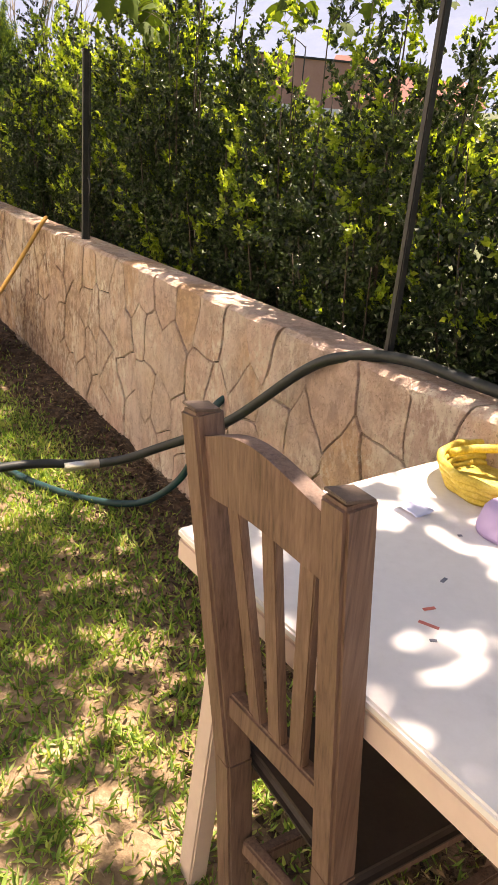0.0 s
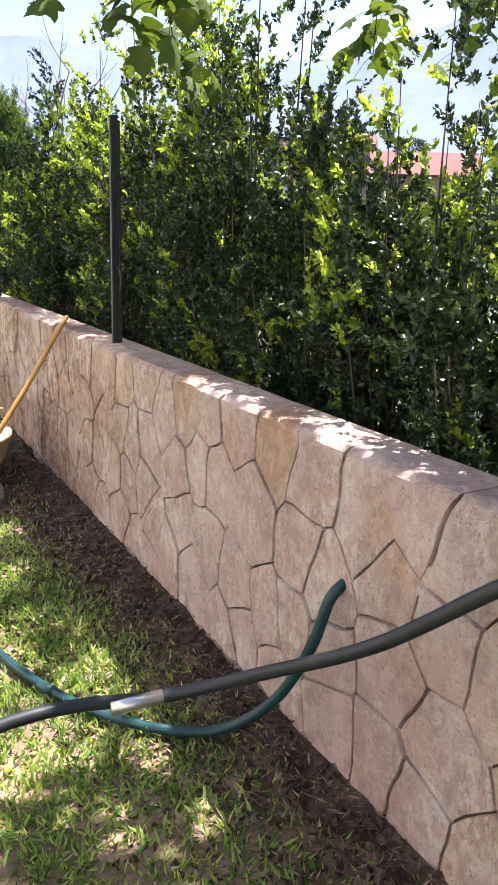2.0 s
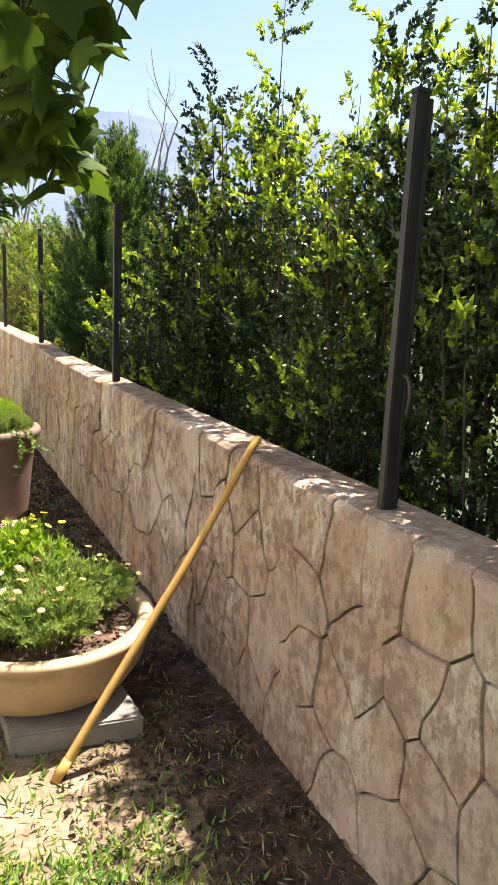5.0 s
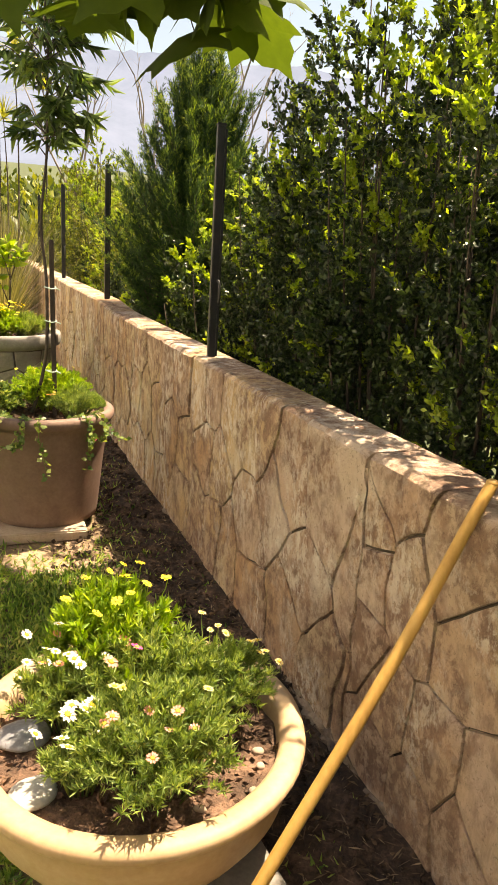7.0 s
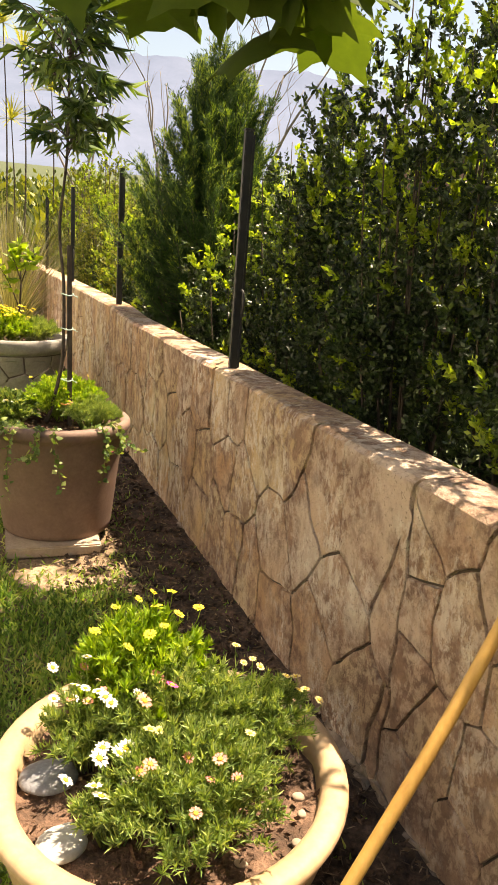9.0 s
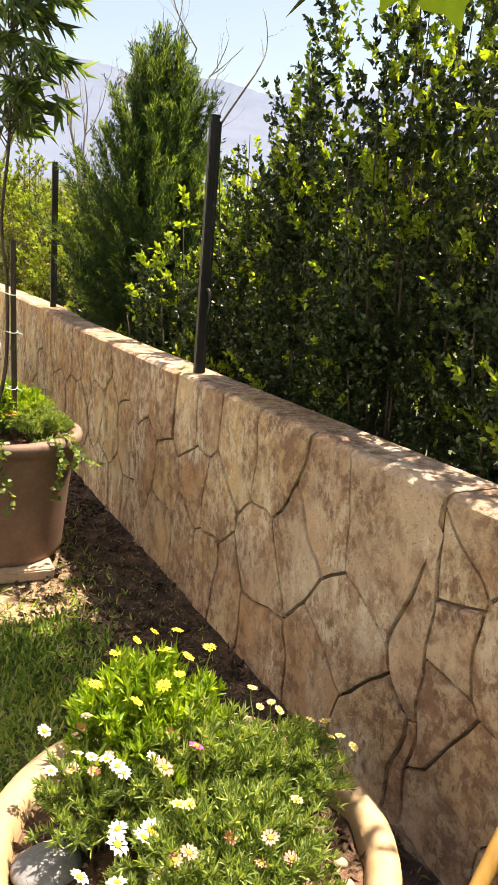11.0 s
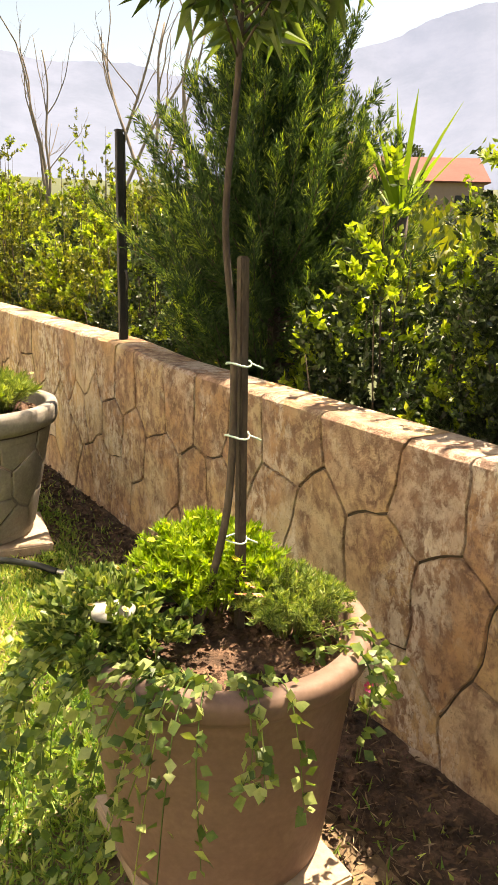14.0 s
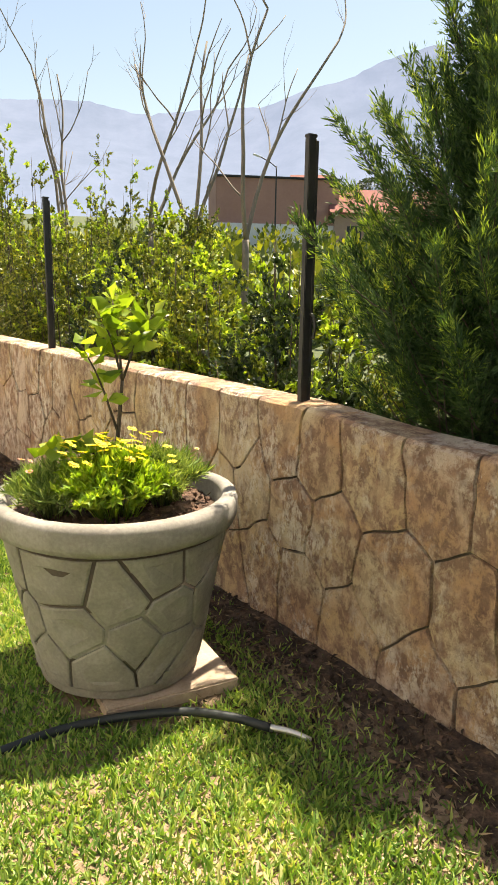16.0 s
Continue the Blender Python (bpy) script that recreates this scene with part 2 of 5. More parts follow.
DARK_PAINT = material("dark_smear", [(0.1, 0.12, 0.16), (0.2, 0.2, 0.24)], 30, 100, 0.6, 0)
LILAC = material("lilac_plastic", [(0.42, 0.33, 0.58), (0.48, 0.38, 0.64)], 10, 60, 0.45, 0)
PAPER = material("pale_blue_paper", [(0.58, 0.62, 0.85), (0.66, 0.7, 0.9)], 10, 60, 0.8, 0)
PEBBLE = material("pale_stone", [(0.24, 0.24, 0.22), (0.4, 0.4, 0.37)], 12, 120, 0.6, 0.3, 0.003)
GREYSTONE = material("grey_stone", [(0.08, 0.085, 0.095), (0.3, 0.31, 0.33)], 12, 120, 0.55, 0.3, 0.003)
PETAL_W = material("white_petal", [(0.75, 0.73, 0.7), (0.85, 0.83, 0.8)], 30, 90, 0.6, 0, leaf=0.25)
PETAL_P = material("pink_petal", [(0.62, 0.2, 0.2), (0.72, 0.34, 0.28)], 30, 90, 0.6, 0, leaf=0.25)
PETAL_M = material("magenta_petal", [(0.65, 0.06, 0.25), (0.75, 0.12, 0.35)], 30, 90, 0.6, 0, leaf=0.25)
PETAL_Y = material("yellow_petal", [(0.8, 0.62, 0.03), (0.85, 0.72, 0.1)], 30, 90, 0.6, 0, leaf=0.25)
PETAL_C = material("cream_petal", [(0.6, 0.48, 0.2), (0.7, 0.58, 0.3)], 30, 90, 0.6, 0, leaf=0.25)
HEART = material("flower_heart", [(0.55, 0.35, 0.03), (0.7, 0.5, 0.06)], 60, 200, 0.8, 0)
TIE = material("tie_string", [(0.3, 0.5, 0.42), (0.55, 0.65, 0.6)], 60, 200, 0.7, 0)
WILLOW = material("peach_leaf", [(0.03, 0.07, 0.022), (0.08, 0.14, 0.04), (0.19, 0.27, 0.1)], 6, 60, 0.4, 0, islands=0.6, leaf=0.35)
ROOF = material("clay_roof", [(0.15, 0.055, 0.045), (0.22, 0.085, 0.07)], 0.6, 6, 0.9, 0)
RENDERED = material("rendered_wall", [(0.3, 0.2, 0.16), (0.36, 0.25, 0.2)], 0.5, 4, 0.9, 0)
BRICKWALL = material("brown_brick", [(0.32, 0.17, 0.14), (0.4, 0.225, 0.185)], 0.6, 5, 0.9, 0)
PALEWALL = material("pale_wall", [(0.6, 0.6, 0.62), (0.7, 0.7, 0.72)], 0.5, 4, 0.9, 0)
# pale cream of the unseen back wall, set high to throw light back
BOUNCE_CREAM = material("bounce_cream", [(0.74, 0.70, 0.64), (0.8, 0.76, 0.7)], 2, 40, 0.9, 0.3, 0.004)
YUCCALEAF = material("yucca_leaf", [(0.10, 0.2, 0.03), (0.2, 0.3, 0.05)], 4, 40, 0.45, 0, islands=0.3, leaf=0.35)
DRACAENALEAF = material("dracaena_leaf", [(0.2, 0.22, 0.04), (0.36, 0.36, 0.08)], 4, 40, 0.5, 0, islands=0.3, leaf=0.35)
REED = material("reed_leaf", [(0.05, 0.055, 0.025), (0.17, 0.165, 0.085), (0.36, 0.33, 0.2)], 3, 40, 0.6, 0, islands=0.6, leaf=0.2)


# The ridge emits its own light: aerial haze is mixed into the emission colours.
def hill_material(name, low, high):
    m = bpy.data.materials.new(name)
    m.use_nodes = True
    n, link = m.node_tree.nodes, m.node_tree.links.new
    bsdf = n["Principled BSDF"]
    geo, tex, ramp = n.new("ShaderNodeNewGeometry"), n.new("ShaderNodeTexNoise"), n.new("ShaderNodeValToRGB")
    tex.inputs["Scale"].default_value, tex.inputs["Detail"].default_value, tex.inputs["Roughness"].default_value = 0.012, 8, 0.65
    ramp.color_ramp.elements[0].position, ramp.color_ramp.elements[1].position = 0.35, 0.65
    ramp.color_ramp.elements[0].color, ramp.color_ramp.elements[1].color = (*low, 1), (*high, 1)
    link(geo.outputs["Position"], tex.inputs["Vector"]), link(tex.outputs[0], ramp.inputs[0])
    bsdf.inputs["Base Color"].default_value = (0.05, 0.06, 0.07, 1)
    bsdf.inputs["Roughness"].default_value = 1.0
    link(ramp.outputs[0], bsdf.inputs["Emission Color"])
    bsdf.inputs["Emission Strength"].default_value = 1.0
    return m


HILL = hill_material("haze_glow_hills", (0.068, 0.102, 0.185), (0.1, 0.136, 0.23))

# ---- building helpers ----
base_of = {}
rng = np.random.default_rng(7)


def thing(name, at, label, category, group="", kind=""):
    ob = new(name)
    ob.location = at
    ob.empty_display_size = 0.1
    base_of[ob.name] = Vector(at)
    return tagged(ob, label, category, group, kind)


def put(name, verts, faces, mat, parent=None, label="", smooth=False):
    """A mesh object from world-space corners; a child keeps its thing's base as origin."""
    base = base_of[parent.name] if parent else Vector((0, 0, 0))
    me = bpy.data.meshes.new(name)
    v = np.asarray([tuple(p) for p in verts] if not isinstance(verts, np.ndarray) else verts, dtype=float) - np.array(base)
    me.from_pydata(v.tolist(), [], [list(f) for f in faces])
    if smooth:
        me.polygons.foreach_set("use_smooth", [True] * len(me.polygons))
    me.materials.append(mat)
    me.update()
    ob = new(name, me)
    if parent:
        ob.parent = parent
    base_of[ob.name] = base
    if label:
        ob["label"] = label
    return ob


def part(name, bm, mat, parent=None, label="", smooth=False):
    bmesh.ops.recalc_face_normals(bm, faces=bm.faces)
    bm.verts.ensure_lookup_table()
    verts = [v.co.copy() for v in bm.verts]
    bm.verts.index_update()
    faces = [[v.index for v in f.verts] for f in bm.faces]
    bm.free()
    return put(name, verts, faces, mat, parent, label, smooth)


def bevelled(m, size, bevel=0.004, segments=2):
    """A box of that size at the pose m, with rounded edges."""
    bm = bmesh.new()
    bmesh.ops.create_cube(bm, size=1.0, matrix=m @ Matrix.Diagonal((*size, 1)))
    if bevel:
        bmesh.ops.bevel(bm, geom=bm.edges[:], offset=bevel, segments=segments, affect="EDGES")
    return bm


def beam(p, q, wide, deep, side, bevel=0.004):
    """A bar from p to q; side is the direction of its width."""
    p, q = Vector(p), Vector(q)
    z = (q - p).normalized()
    x = (Vector(side) - Vector(side).dot(z) * z).normalized()
    y = z.cross(x)
    m = Matrix((x, y, z)).transposed().to_4x4()
    m.translation = (p + q) / 2
    return bevelled(m, (wide, deep, (q - p).length), bevel)


def spline(points, steps=8):
    pts = [Vector(p) for p in points]
    pts = [2 * pts[0] - pts[1]] + pts + [2 * pts[-1] - pts[-2]]
    out = []
    for i in range(1, len(pts) - 2):
        a, b, c, d = pts[i - 1:i + 3]
        for k in range(steps):
            t = k / steps
            out.append(0.5 * (2 * b + (c - a) * t + (2 * a - 5 * b + 4 * c - d) * t * t + (3 * b - a - 3 * c + d) * t ** 3))
    return out + [pts[-2]]


def tube_data(points, radii, sides=8, at=0):
    pts = [Vector(p) for p in points]
    if isinstance(radii, (int, float)):
        radii = [radii] * len(pts)
    else:
        radii = [radii[0] + (radii[1] - radii[0]) * i / (len(pts) - 1) for i in range(len(pts))] if len(radii) == 2 else radii
    verts, faces = [], []
    ref = Vector((0.31, 0.2, 0.93))
    for i, p in enumerate(pts):
        d = (pts[min(i + 1, len(pts) - 1)] - pts[max(i - 1, 0)]).normalized()
        if abs(d.dot(ref)) > 0.98:
            ref = Vector((1, 0, 0))
        x = (ref - ref.dot(d) * d).normalized()
        y = d.cross(x)
        ref = x
        for k in range(sides):
            a = 2 * math.pi * k / sides
            verts.append(p + radii[i] * (math.cos(a) * x + math.sin(a) * y))
    for i in range(len(pts) - 1):
        for k in range(sides):
            a, b = i * sides + k, i * sides + (k + 1) % sides
            faces.append((at + a, at + b, at + b + sides, at + a + sides))
    faces.append(tuple(at + k for k in reversed(range(sides))))
    faces.append(tuple(at + (len(pts) - 1) * sides + k for k in range(sides)))
    return verts, faces


def tube(name, points, radii, mat, parent=None, label="", sides=8, steps=6):
    v, f = tube_data(spline(points, steps) if steps > 1 else points, radii, sides)
    return put(name, v, f, mat, parent, label, True)


def tubes(name, runs, mat, parent=None, label="", sides=5, steps=4):
    """Many thin stems in one mesh."""
    vs, fs = [], []
    for points, radii in runs:
        v, f = tube_data(spline(points, steps), radii, sides, len(vs))
        vs += v
        fs += f
    return put(name, vs, fs, mat, parent, label, True)


def lathe(name, profile, centre, mat, parent=None, label="", sides=64, wobble=0.0):
    verts, faces = [], []
    for r, z in profile:
        for k in range(sides):
            a = 2 * math.pi * k / sides
            rr = r * (1 + wobble * math.sin(3 * a + 9 * z))
            verts.append(Vector(centre) + Vector((rr * math.cos(a), rr * math.sin(a), z)))
    for i in range(len(profile) - 1):
        for k in range(sides):
            a, b = i * sides + k, i * sides + (k + 1) % sides
            faces.append((a, b, b + sides, a + sides))
    faces.append(tuple(reversed(range(sides))))
    faces.append(tuple((len(profile) - 1) * sides + k for k in range(sides)))
    return put(name, verts, faces, mat, parent, label, True)


def unit(v):
    return v / np.maximum(np.linalg.norm(v, axis=1, keepdims=True), 1e-6)


def leaves(name, at, way, length, ratio, mat, parent=None, label="", fold=0.25, droop=0.0, kind=""):
    """Many small folded leaves in one mesh: at and way are arrays of places and directions."""
    n = len(at)
    length = np.broadcast_to(np.asarray(length, float), (n,))[:, None]
    way = unit(np.asarray(way, float))
    side = unit(np.cross(way, unit(rng.normal(size=(n, 3)))))
    up = np.cross(side, way)
    half = length * ratio * 0.5
    mid = at + way * length * 0.45
    v = np.empty((n, 4, 3))
    v[:, 0] = at
    v[:, 1] = mid + side * half + up * half * fold
    v[:, 2] = at + way * length - up * length * droop
    v[:, 3] = mid - side * half + up * half * fold
    base = base_of[parent.name] if parent else Vector((0, 0, 0))
    v = v.reshape(-1, 3) - np.array(base)
    idx = (np.arange(n)[:, None] * 4 + np.array([0, 1, 2, 0, 2, 3])).ravel()
    me = bpy.data.meshes.new(name)
    me.vertices.add(4 * n)
    me.vertices.foreach_set("co", v.ravel())
    me.loops.add(6 * n)
    me.loops.foreach_set("vertex_index", idx.astype(np.int32))
    me.polygons.add(2 * n)
    me.polygons.foreach_set("loop_start", np.arange(0, 6 * n, 3, dtype=np.int32))
    me.polygons.foreach_set("loop_total", np.full(2 * n, 3, dtype=np.int32))
    me.materials.append(mat)
    me.update(calc_edges=True)
    me.validate()
    ob = new(name, me)
    if parent:
        ob.parent = parent
    base_of[ob.name] = base
    return tagged(ob, label, kind=kind)

# ---- ground ----


def terrain(x, y):
    far = max(0.0, math.hypot(x, y) - 22)
    return 0.1 * far - 0.00002 * far * far if far < 300 else 0.1 * 300 - 1.8


rings = [0, 1, 2, 3, 4, 6, 8, 11, 15, 20, 26, 34, 45, 60, 80, 110, 150, 210, 300, 450, 700, 1100, 1800, 3000]
gv, gf = [], []
for r in rings:
    for k in range(48):
        a = 2 * math.pi * k / 48
        x, y = -1.5 + r * math.cos(a), 3 + r * math.sin(a)
        gv.append((x, y, terrain(x, y) + (0.012 * noise.noise(Vector((x, y, 0))) if r < 12 else 0)))
for i in range(len(rings) - 1):
    for k in range(48):
        a, b = i * 48 + k, i * 48 + (k + 1) % 48
        gf.append((a, b, b + 48, a + 48))
ground = put("ground", gv, gf, GROUND, smooth=True)
ground.data.materials.append(FIELD)
for poly in ground.data.polygons:
    if math.hypot(poly.center.x + 1.5, poly.center.y - 3) > 13:
        poly.material_index = 1
    elif poly.center.x * NX + poly.center.y * NY - FACE > 0.9:
        poly.material_index = 1
tagged(ground, "bare reddish earth under thin dry lawn", "ground", kind="structure")

# distant mountain ridge, a backdrop that glows with the haze in its colour
hv, hf = [], []
RIDGE = [(-60, 11.5), (-40, 12.5), (-20, 12.8), (-8, 12.6), (2, 12.2), (8, 13.4), (14, 15.0), (19, 16.6), (26, 17.5), (40, 16), (70, 12)]
az = np.arange(-60, 70.1, 0.5)
el = np.interp(az, [a for a, _ in RIDGE], [e for _, e in RIDGE])
for i, (a, e) in enumerate(zip(az, el)):
    e += 0.55 * noise.noise(Vector((a * 0.22, 0, 0))) + 0.18 * noise.noise(Vector((a * 1.6, 3, 0)))
    for j in range(7):
        d = 900 + 130 * j + 60 * noise.noise(Vector((a * 0.15, j * 0.7, 5)))
        z = d * math.tan(radians(e * j / 6 if j else -1))
        hv.append((d * math.sin(radians(a)) - 2, d * math.cos(radians(a)) + 3, z))
for i in range(len(az) - 1):
    for j in range(6):
        a = i * 7 + j
        hf.append((a, a + 7, a + 8, a + 1))
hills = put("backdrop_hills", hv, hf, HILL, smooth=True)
tagged(hills, "wooded mountain ridge in the distance, blue haze put into its glowing colour", "mountain", kind="structure")

# ---- garden wall with its stones ----
WALL_A, WALL_B, TOP = -3.2, 16.6, 0.88


def clip(poly, a, b, c):
    """The part of a polygon where a*x + b*y <= c."""
    out = []
    for i, p in enumerate(poly):
        q = poly[(i + 1) % len(poly)]
        fp, fq = a * p[0] + b * p[1] - c, a * q[0] + b * q[1] - c
        if fp <= 0:
            out.append(p)
        if fp * fq < 0:
            t = fp / (fp - fq)
            out.append((p[0] + t * (q[0] - p[0]), p[1] + t * (q[1] - p[1])))
    return out


def inset(poly, d):
    """The polygon drawn in by d, edge by edge."""
    n = len(poly)
    area = sum(poly[k][0] * poly[(k + 1) % n][1] - poly[(k + 1) % n][0] * poly[k][1] for k in range(n))
    turn = 1.0 if area > 0 else -1.0
    cx, cy = sum(p[0] for p in poly) / n, sum(p[1] for p in poly) / n
    out = []
    for k in range(n):
        (x0, y0), (x, y), (x1, y1) = poly[k - 1], poly[k], poly[(k + 1) % n]
        a, b = math.hypot(x - x0, y - y0) or 1e-6, math.hypot(x1 - x, y1 - y) or 1e-6
        nx, ny = -(y - y0) / a - (y1 - y) / b, (x - x0) / a + (x1 - x) / b
        ln = math.hypot(nx, ny) or 1e-6
        grow = min(d * 2 / max(ln, 0.9), 0.45 * math.hypot(x - cx, y - cy))
        out.append((x + turn * nx / ln * grow, y + turn * ny / ln * grow))
    return out


def rough_edge(poly, step=0.04, jitter=0.02):
    out = []
    for i, p in enumerate(poly):
        q = poly[(i + 1) % len(poly)]
        n = max(1, int(math.hypot(q[0] - p[0], q[1] - p[1]) / step))
        for k in range(n):
            t = k / n
            x, y = p[0] + (q[0] - p[0]) * t, p[1] + (q[1] - p[1]) * t
            if y < TOP - 0.005:
                x += jitter * noise.noise(Vector((x * 9, y * 9, 1)))
                y += jitter * noise.noise(Vector((x * 9, y * 9, 8)))
            out.append((x, y))
    return out


def stone_cells(a, b, height, step, rows, seed, squash=0.8):
    r = random.Random(seed)
    seeds = []
    cols = int((b - a) / step)
    for i in range(-1, cols + 1):
        for j in range(rows):
            seeds.append((a + (i + 0.5 * (j % 2) + 0.5 + r.uniform(-0.36, 0.36)) * step, (j + 0.5 + r.uniform(-0.34, 0.34)) * height / rows))
    cells = []
    for i, (x, y) in enumerate(seeds):
        poly = [(max(a, x - 1), 0), (min(b, x + 1), 0), (min(b, x + 1), height), (max(a, x - 1), height)]
        if x < a - 0.1 or x > b + 0.1:
            continue
        for k, (u, v) in enumerate(seeds):
            if k != i and abs(u - x) < 3 * step:
                du, dv = u - x, (v - y) * squash * squash
                poly = clip(poly, du, dv, du * (u + x) / 2 + dv * (v + y) / 2)
                if len(poly) < 3:
                    break
        if len(poly) >= 3:
            cells.append(poly)
    return cells


def rise(s):
    """The wall's crown climbs a little past the fourth post."""
    u = min(1.0, max(0.0, (s - 7.5) / 0.7))
    return 1 + 0.036 * u * u * (3 - 2 * u)


wall = thing("wall_garden", W(6, 0.1, 0), "low tan faux-stone garden wall with recessed dark joints", "wall", kind="structure")
part("core", bevelled(Matrix.Translation(W((WALL_A + WALL_B) / 2, 0.0925, 0.415)) @ pose(0, 0, 0, 0, 0, math.degrees(math.atan2(UY, UX))), (WALL_B - WALL_A, 0.158, 0.85), 0), MORTAR, wall, "dark recessed mortar")


def build_stone(poly):
    depth = 0.176 if max(p[1] for p in poly) > TOP - 0.01 else 0.022
    r = rough_edge(poly)
    top = depth > 0.1
    lift = 0.004 * random.uniform(-1, 1)
    rings = []
    slim = 0.72 if poly[0][0] < 4.2 else 1.0
    outer = inset(r, 0.003 * slim)
    mid, face = inset(r, 0.0036 * slim), inset(r, 0.0056 * slim)
    inner = inset(face, 0.012)

    def ring(pts, w, droop=0.0):
        return [W(x, w + 0.004 * noise.noise(Vector((x * 9, z * 9, 4))) + lift * (w < 0.02), min(z, TOP + 0.009 * noise.noise(Vector((x * 5, 0, 2))) - droop) * rise(x)) for x, z in pts]

    if top:
        rings = [ring(outer, depth, 0.012), ring(outer, depth - 0.012, 0.0), ring(outer, 0.03, 0.0), ring(mid, 0.015, 0.004), ring(face, 0.0, 0.016), ring(inner, -0.002, 0.03)]
    else:
        rings = [ring(outer, depth), ring(mid, 0.014), ring(face, 0.0), ring(inner, -0.002)]
    n = len(r)
    verts = [v for q in rings for v in q]
    faces = []
    for i in range(len(rings) - 1):
        for k in range(n):
            a, b = i * n + k, i * n + (k + 1) % n
            faces.append((a, b, b + n, a + n))
    faces.append(tuple((len(rings) - 1) * n + k for k in range(n)))
    faces.append(tuple(reversed(range(n))))
    put("stone", verts, faces, STONE, wall, smooth=False)


bed_v, bed_f, cols = [], [], 340
for i in range(cols + 1):
    q = WALL_A + (WALL_B - WALL_A) * i / cols
    reach = float(np.interp(q, [0, 2.2, 3.2, 6.8, 7.6, 10], [0.1, 0.14, 0.34, 0.34, 0.2, 0.16])) + 0.1 * noise.noise(Vector((q * 1.1, 2, 0))) + 0.06 * noise.noise(Vector((q * 5, 7, 0)))
    for j in range(9):
        d = reach * j / 8
        hgt = 0.022 * (1 - j / 8) + 0.016 * noise.noise(Vector((q * 9, d * 14, 3))) * (j < 8) + 0.01 * noise.noise(Vector((q * 28, d * 30, 5))) * (j < 8)
        bed_v.append(W(q, 0.02 - d, hgt + 0.006 if j < 8 else -0.02))
for i in range(cols):
    for j in range(8):
        a = i * 9 + j
        bed_f.append((a, a + 1, a + 10, a + 9))
bed = put("soil_bed", bed_v, bed_f, SOIL, smooth=True)
tagged(bed, "strip of dark crumbly soil at the foot of the wall", "soil", kind="structure")

# rough render spilt along the wall's foot
fv, ff = [], []
for i in range(521):
    q = WALL_A + (WALL_B - WALL_A) * i / 520
    big = max(0.0, 0.3 + 0.9 * noise.noise(Vector((q * 1.3, 4, 0))) + 0.5 * noise.noise(Vector((q * 6, 1, 0))))
    for j in range(7):
        u = j / 6
        lump = 0.6 + 0.6 * noise.noise(Vector((q * 22, u * 5, 6)))
        fv.append(W(q, 0.012 - (0.018 + 0.075 * big * lump) * u, (0.03 + 0.11 * big * lump) * (1 - u) ** 1.3 + 0.008 * noise.noise(Vector((q * 45, u * 9, 2))) - 0.004))
for i in range(520):
    for j in range(6):
        a = i * 7 + j
        ff.append((a, a + 1, a + 8, a + 7))
put("footing", fv, ff, FOOTING, wall, "rough greyish render lumps at the foot")

# ---- fence posts ----
pole = thing("fence_post", W(0.645, 0.078, 0.87), "thin dark metal pole standing on the wall", "post", "fence posts")
part("upright", beam(W(0.645, 0.078, 0.86), W(0.645, 0.078, 1.85), 0.02, 0.022, Vector((UX, UY, 0)), 0.003), POSTPAINT, pole)
post0 = thing("fence_post", W(3.185, 0.078, 0.87), "slim black metal fence post on the wall", "post", "fence posts")
along = Vector((UX, UY, 0))
part("upright", beam(W(3.185, 0.078, 0.86), W(3.185, 0.078, 1.8), 0.026, 0.034, along, 0.003), POSTPAINT, post0)
part("cap", bevelled(Matrix.Translation(W(3.185, 0.078, 1.806)) @ pose(0, 0, 0, 0, 0, 120.4), (0.03, 0.038, 0.012), 0.003), POSTPAINT, post0)
part("rail_strip", beam(W(3.168, 0.094, 0.88), W(3.168, 0.094, 1.79), 0.008, 0.01, along, 0.002), POSTPAINT, post0)
tube("hook", [W(3.166, 0.085, 1.2), W(3.152, 0.088, 1.19), W(3.144, 0.09, 1.15), W(3.152, 0.09, 1.11)], 0.006, POSTPAINT, post0, sides=6)
for s in (5.682, 8.155, 10.65, 13.15):
    copy_thing(post0, Matrix.Translation(W(s, 0.078, 0.87 * rise(s))))

# ---- table, chair and what lies on the table ----
TS = [W(0.19, -0.76, 0), W(0.27, 0.0 - 0.06, 0), W(-1.45, -0.03, 0), W(-1.5, -0.655, 0)]


def slab_of(name, corners, z0, z1, mat, parent, bevel=0.004, label=""):
    bm = bmesh.new()
    lo = [bm.verts.new((c.x, c.y, z0)) for c in corners]
    hi = [bm.verts.new((c.x, c.y, z1)) for c in corners]
    bm.faces.new(hi)
    bm.faces.new(list(reversed(lo)))
    for i in range(len(corners)):
        j = (i + 1) % len(corners)
        bm.faces.new((lo[i], lo[j], hi[j], hi[i]))
    bmesh.ops.bevel(bm, geom=bm.edges[:], offset=bevel, segments=2, affect="EDGES")
    return part(name, bm, mat, parent, label)


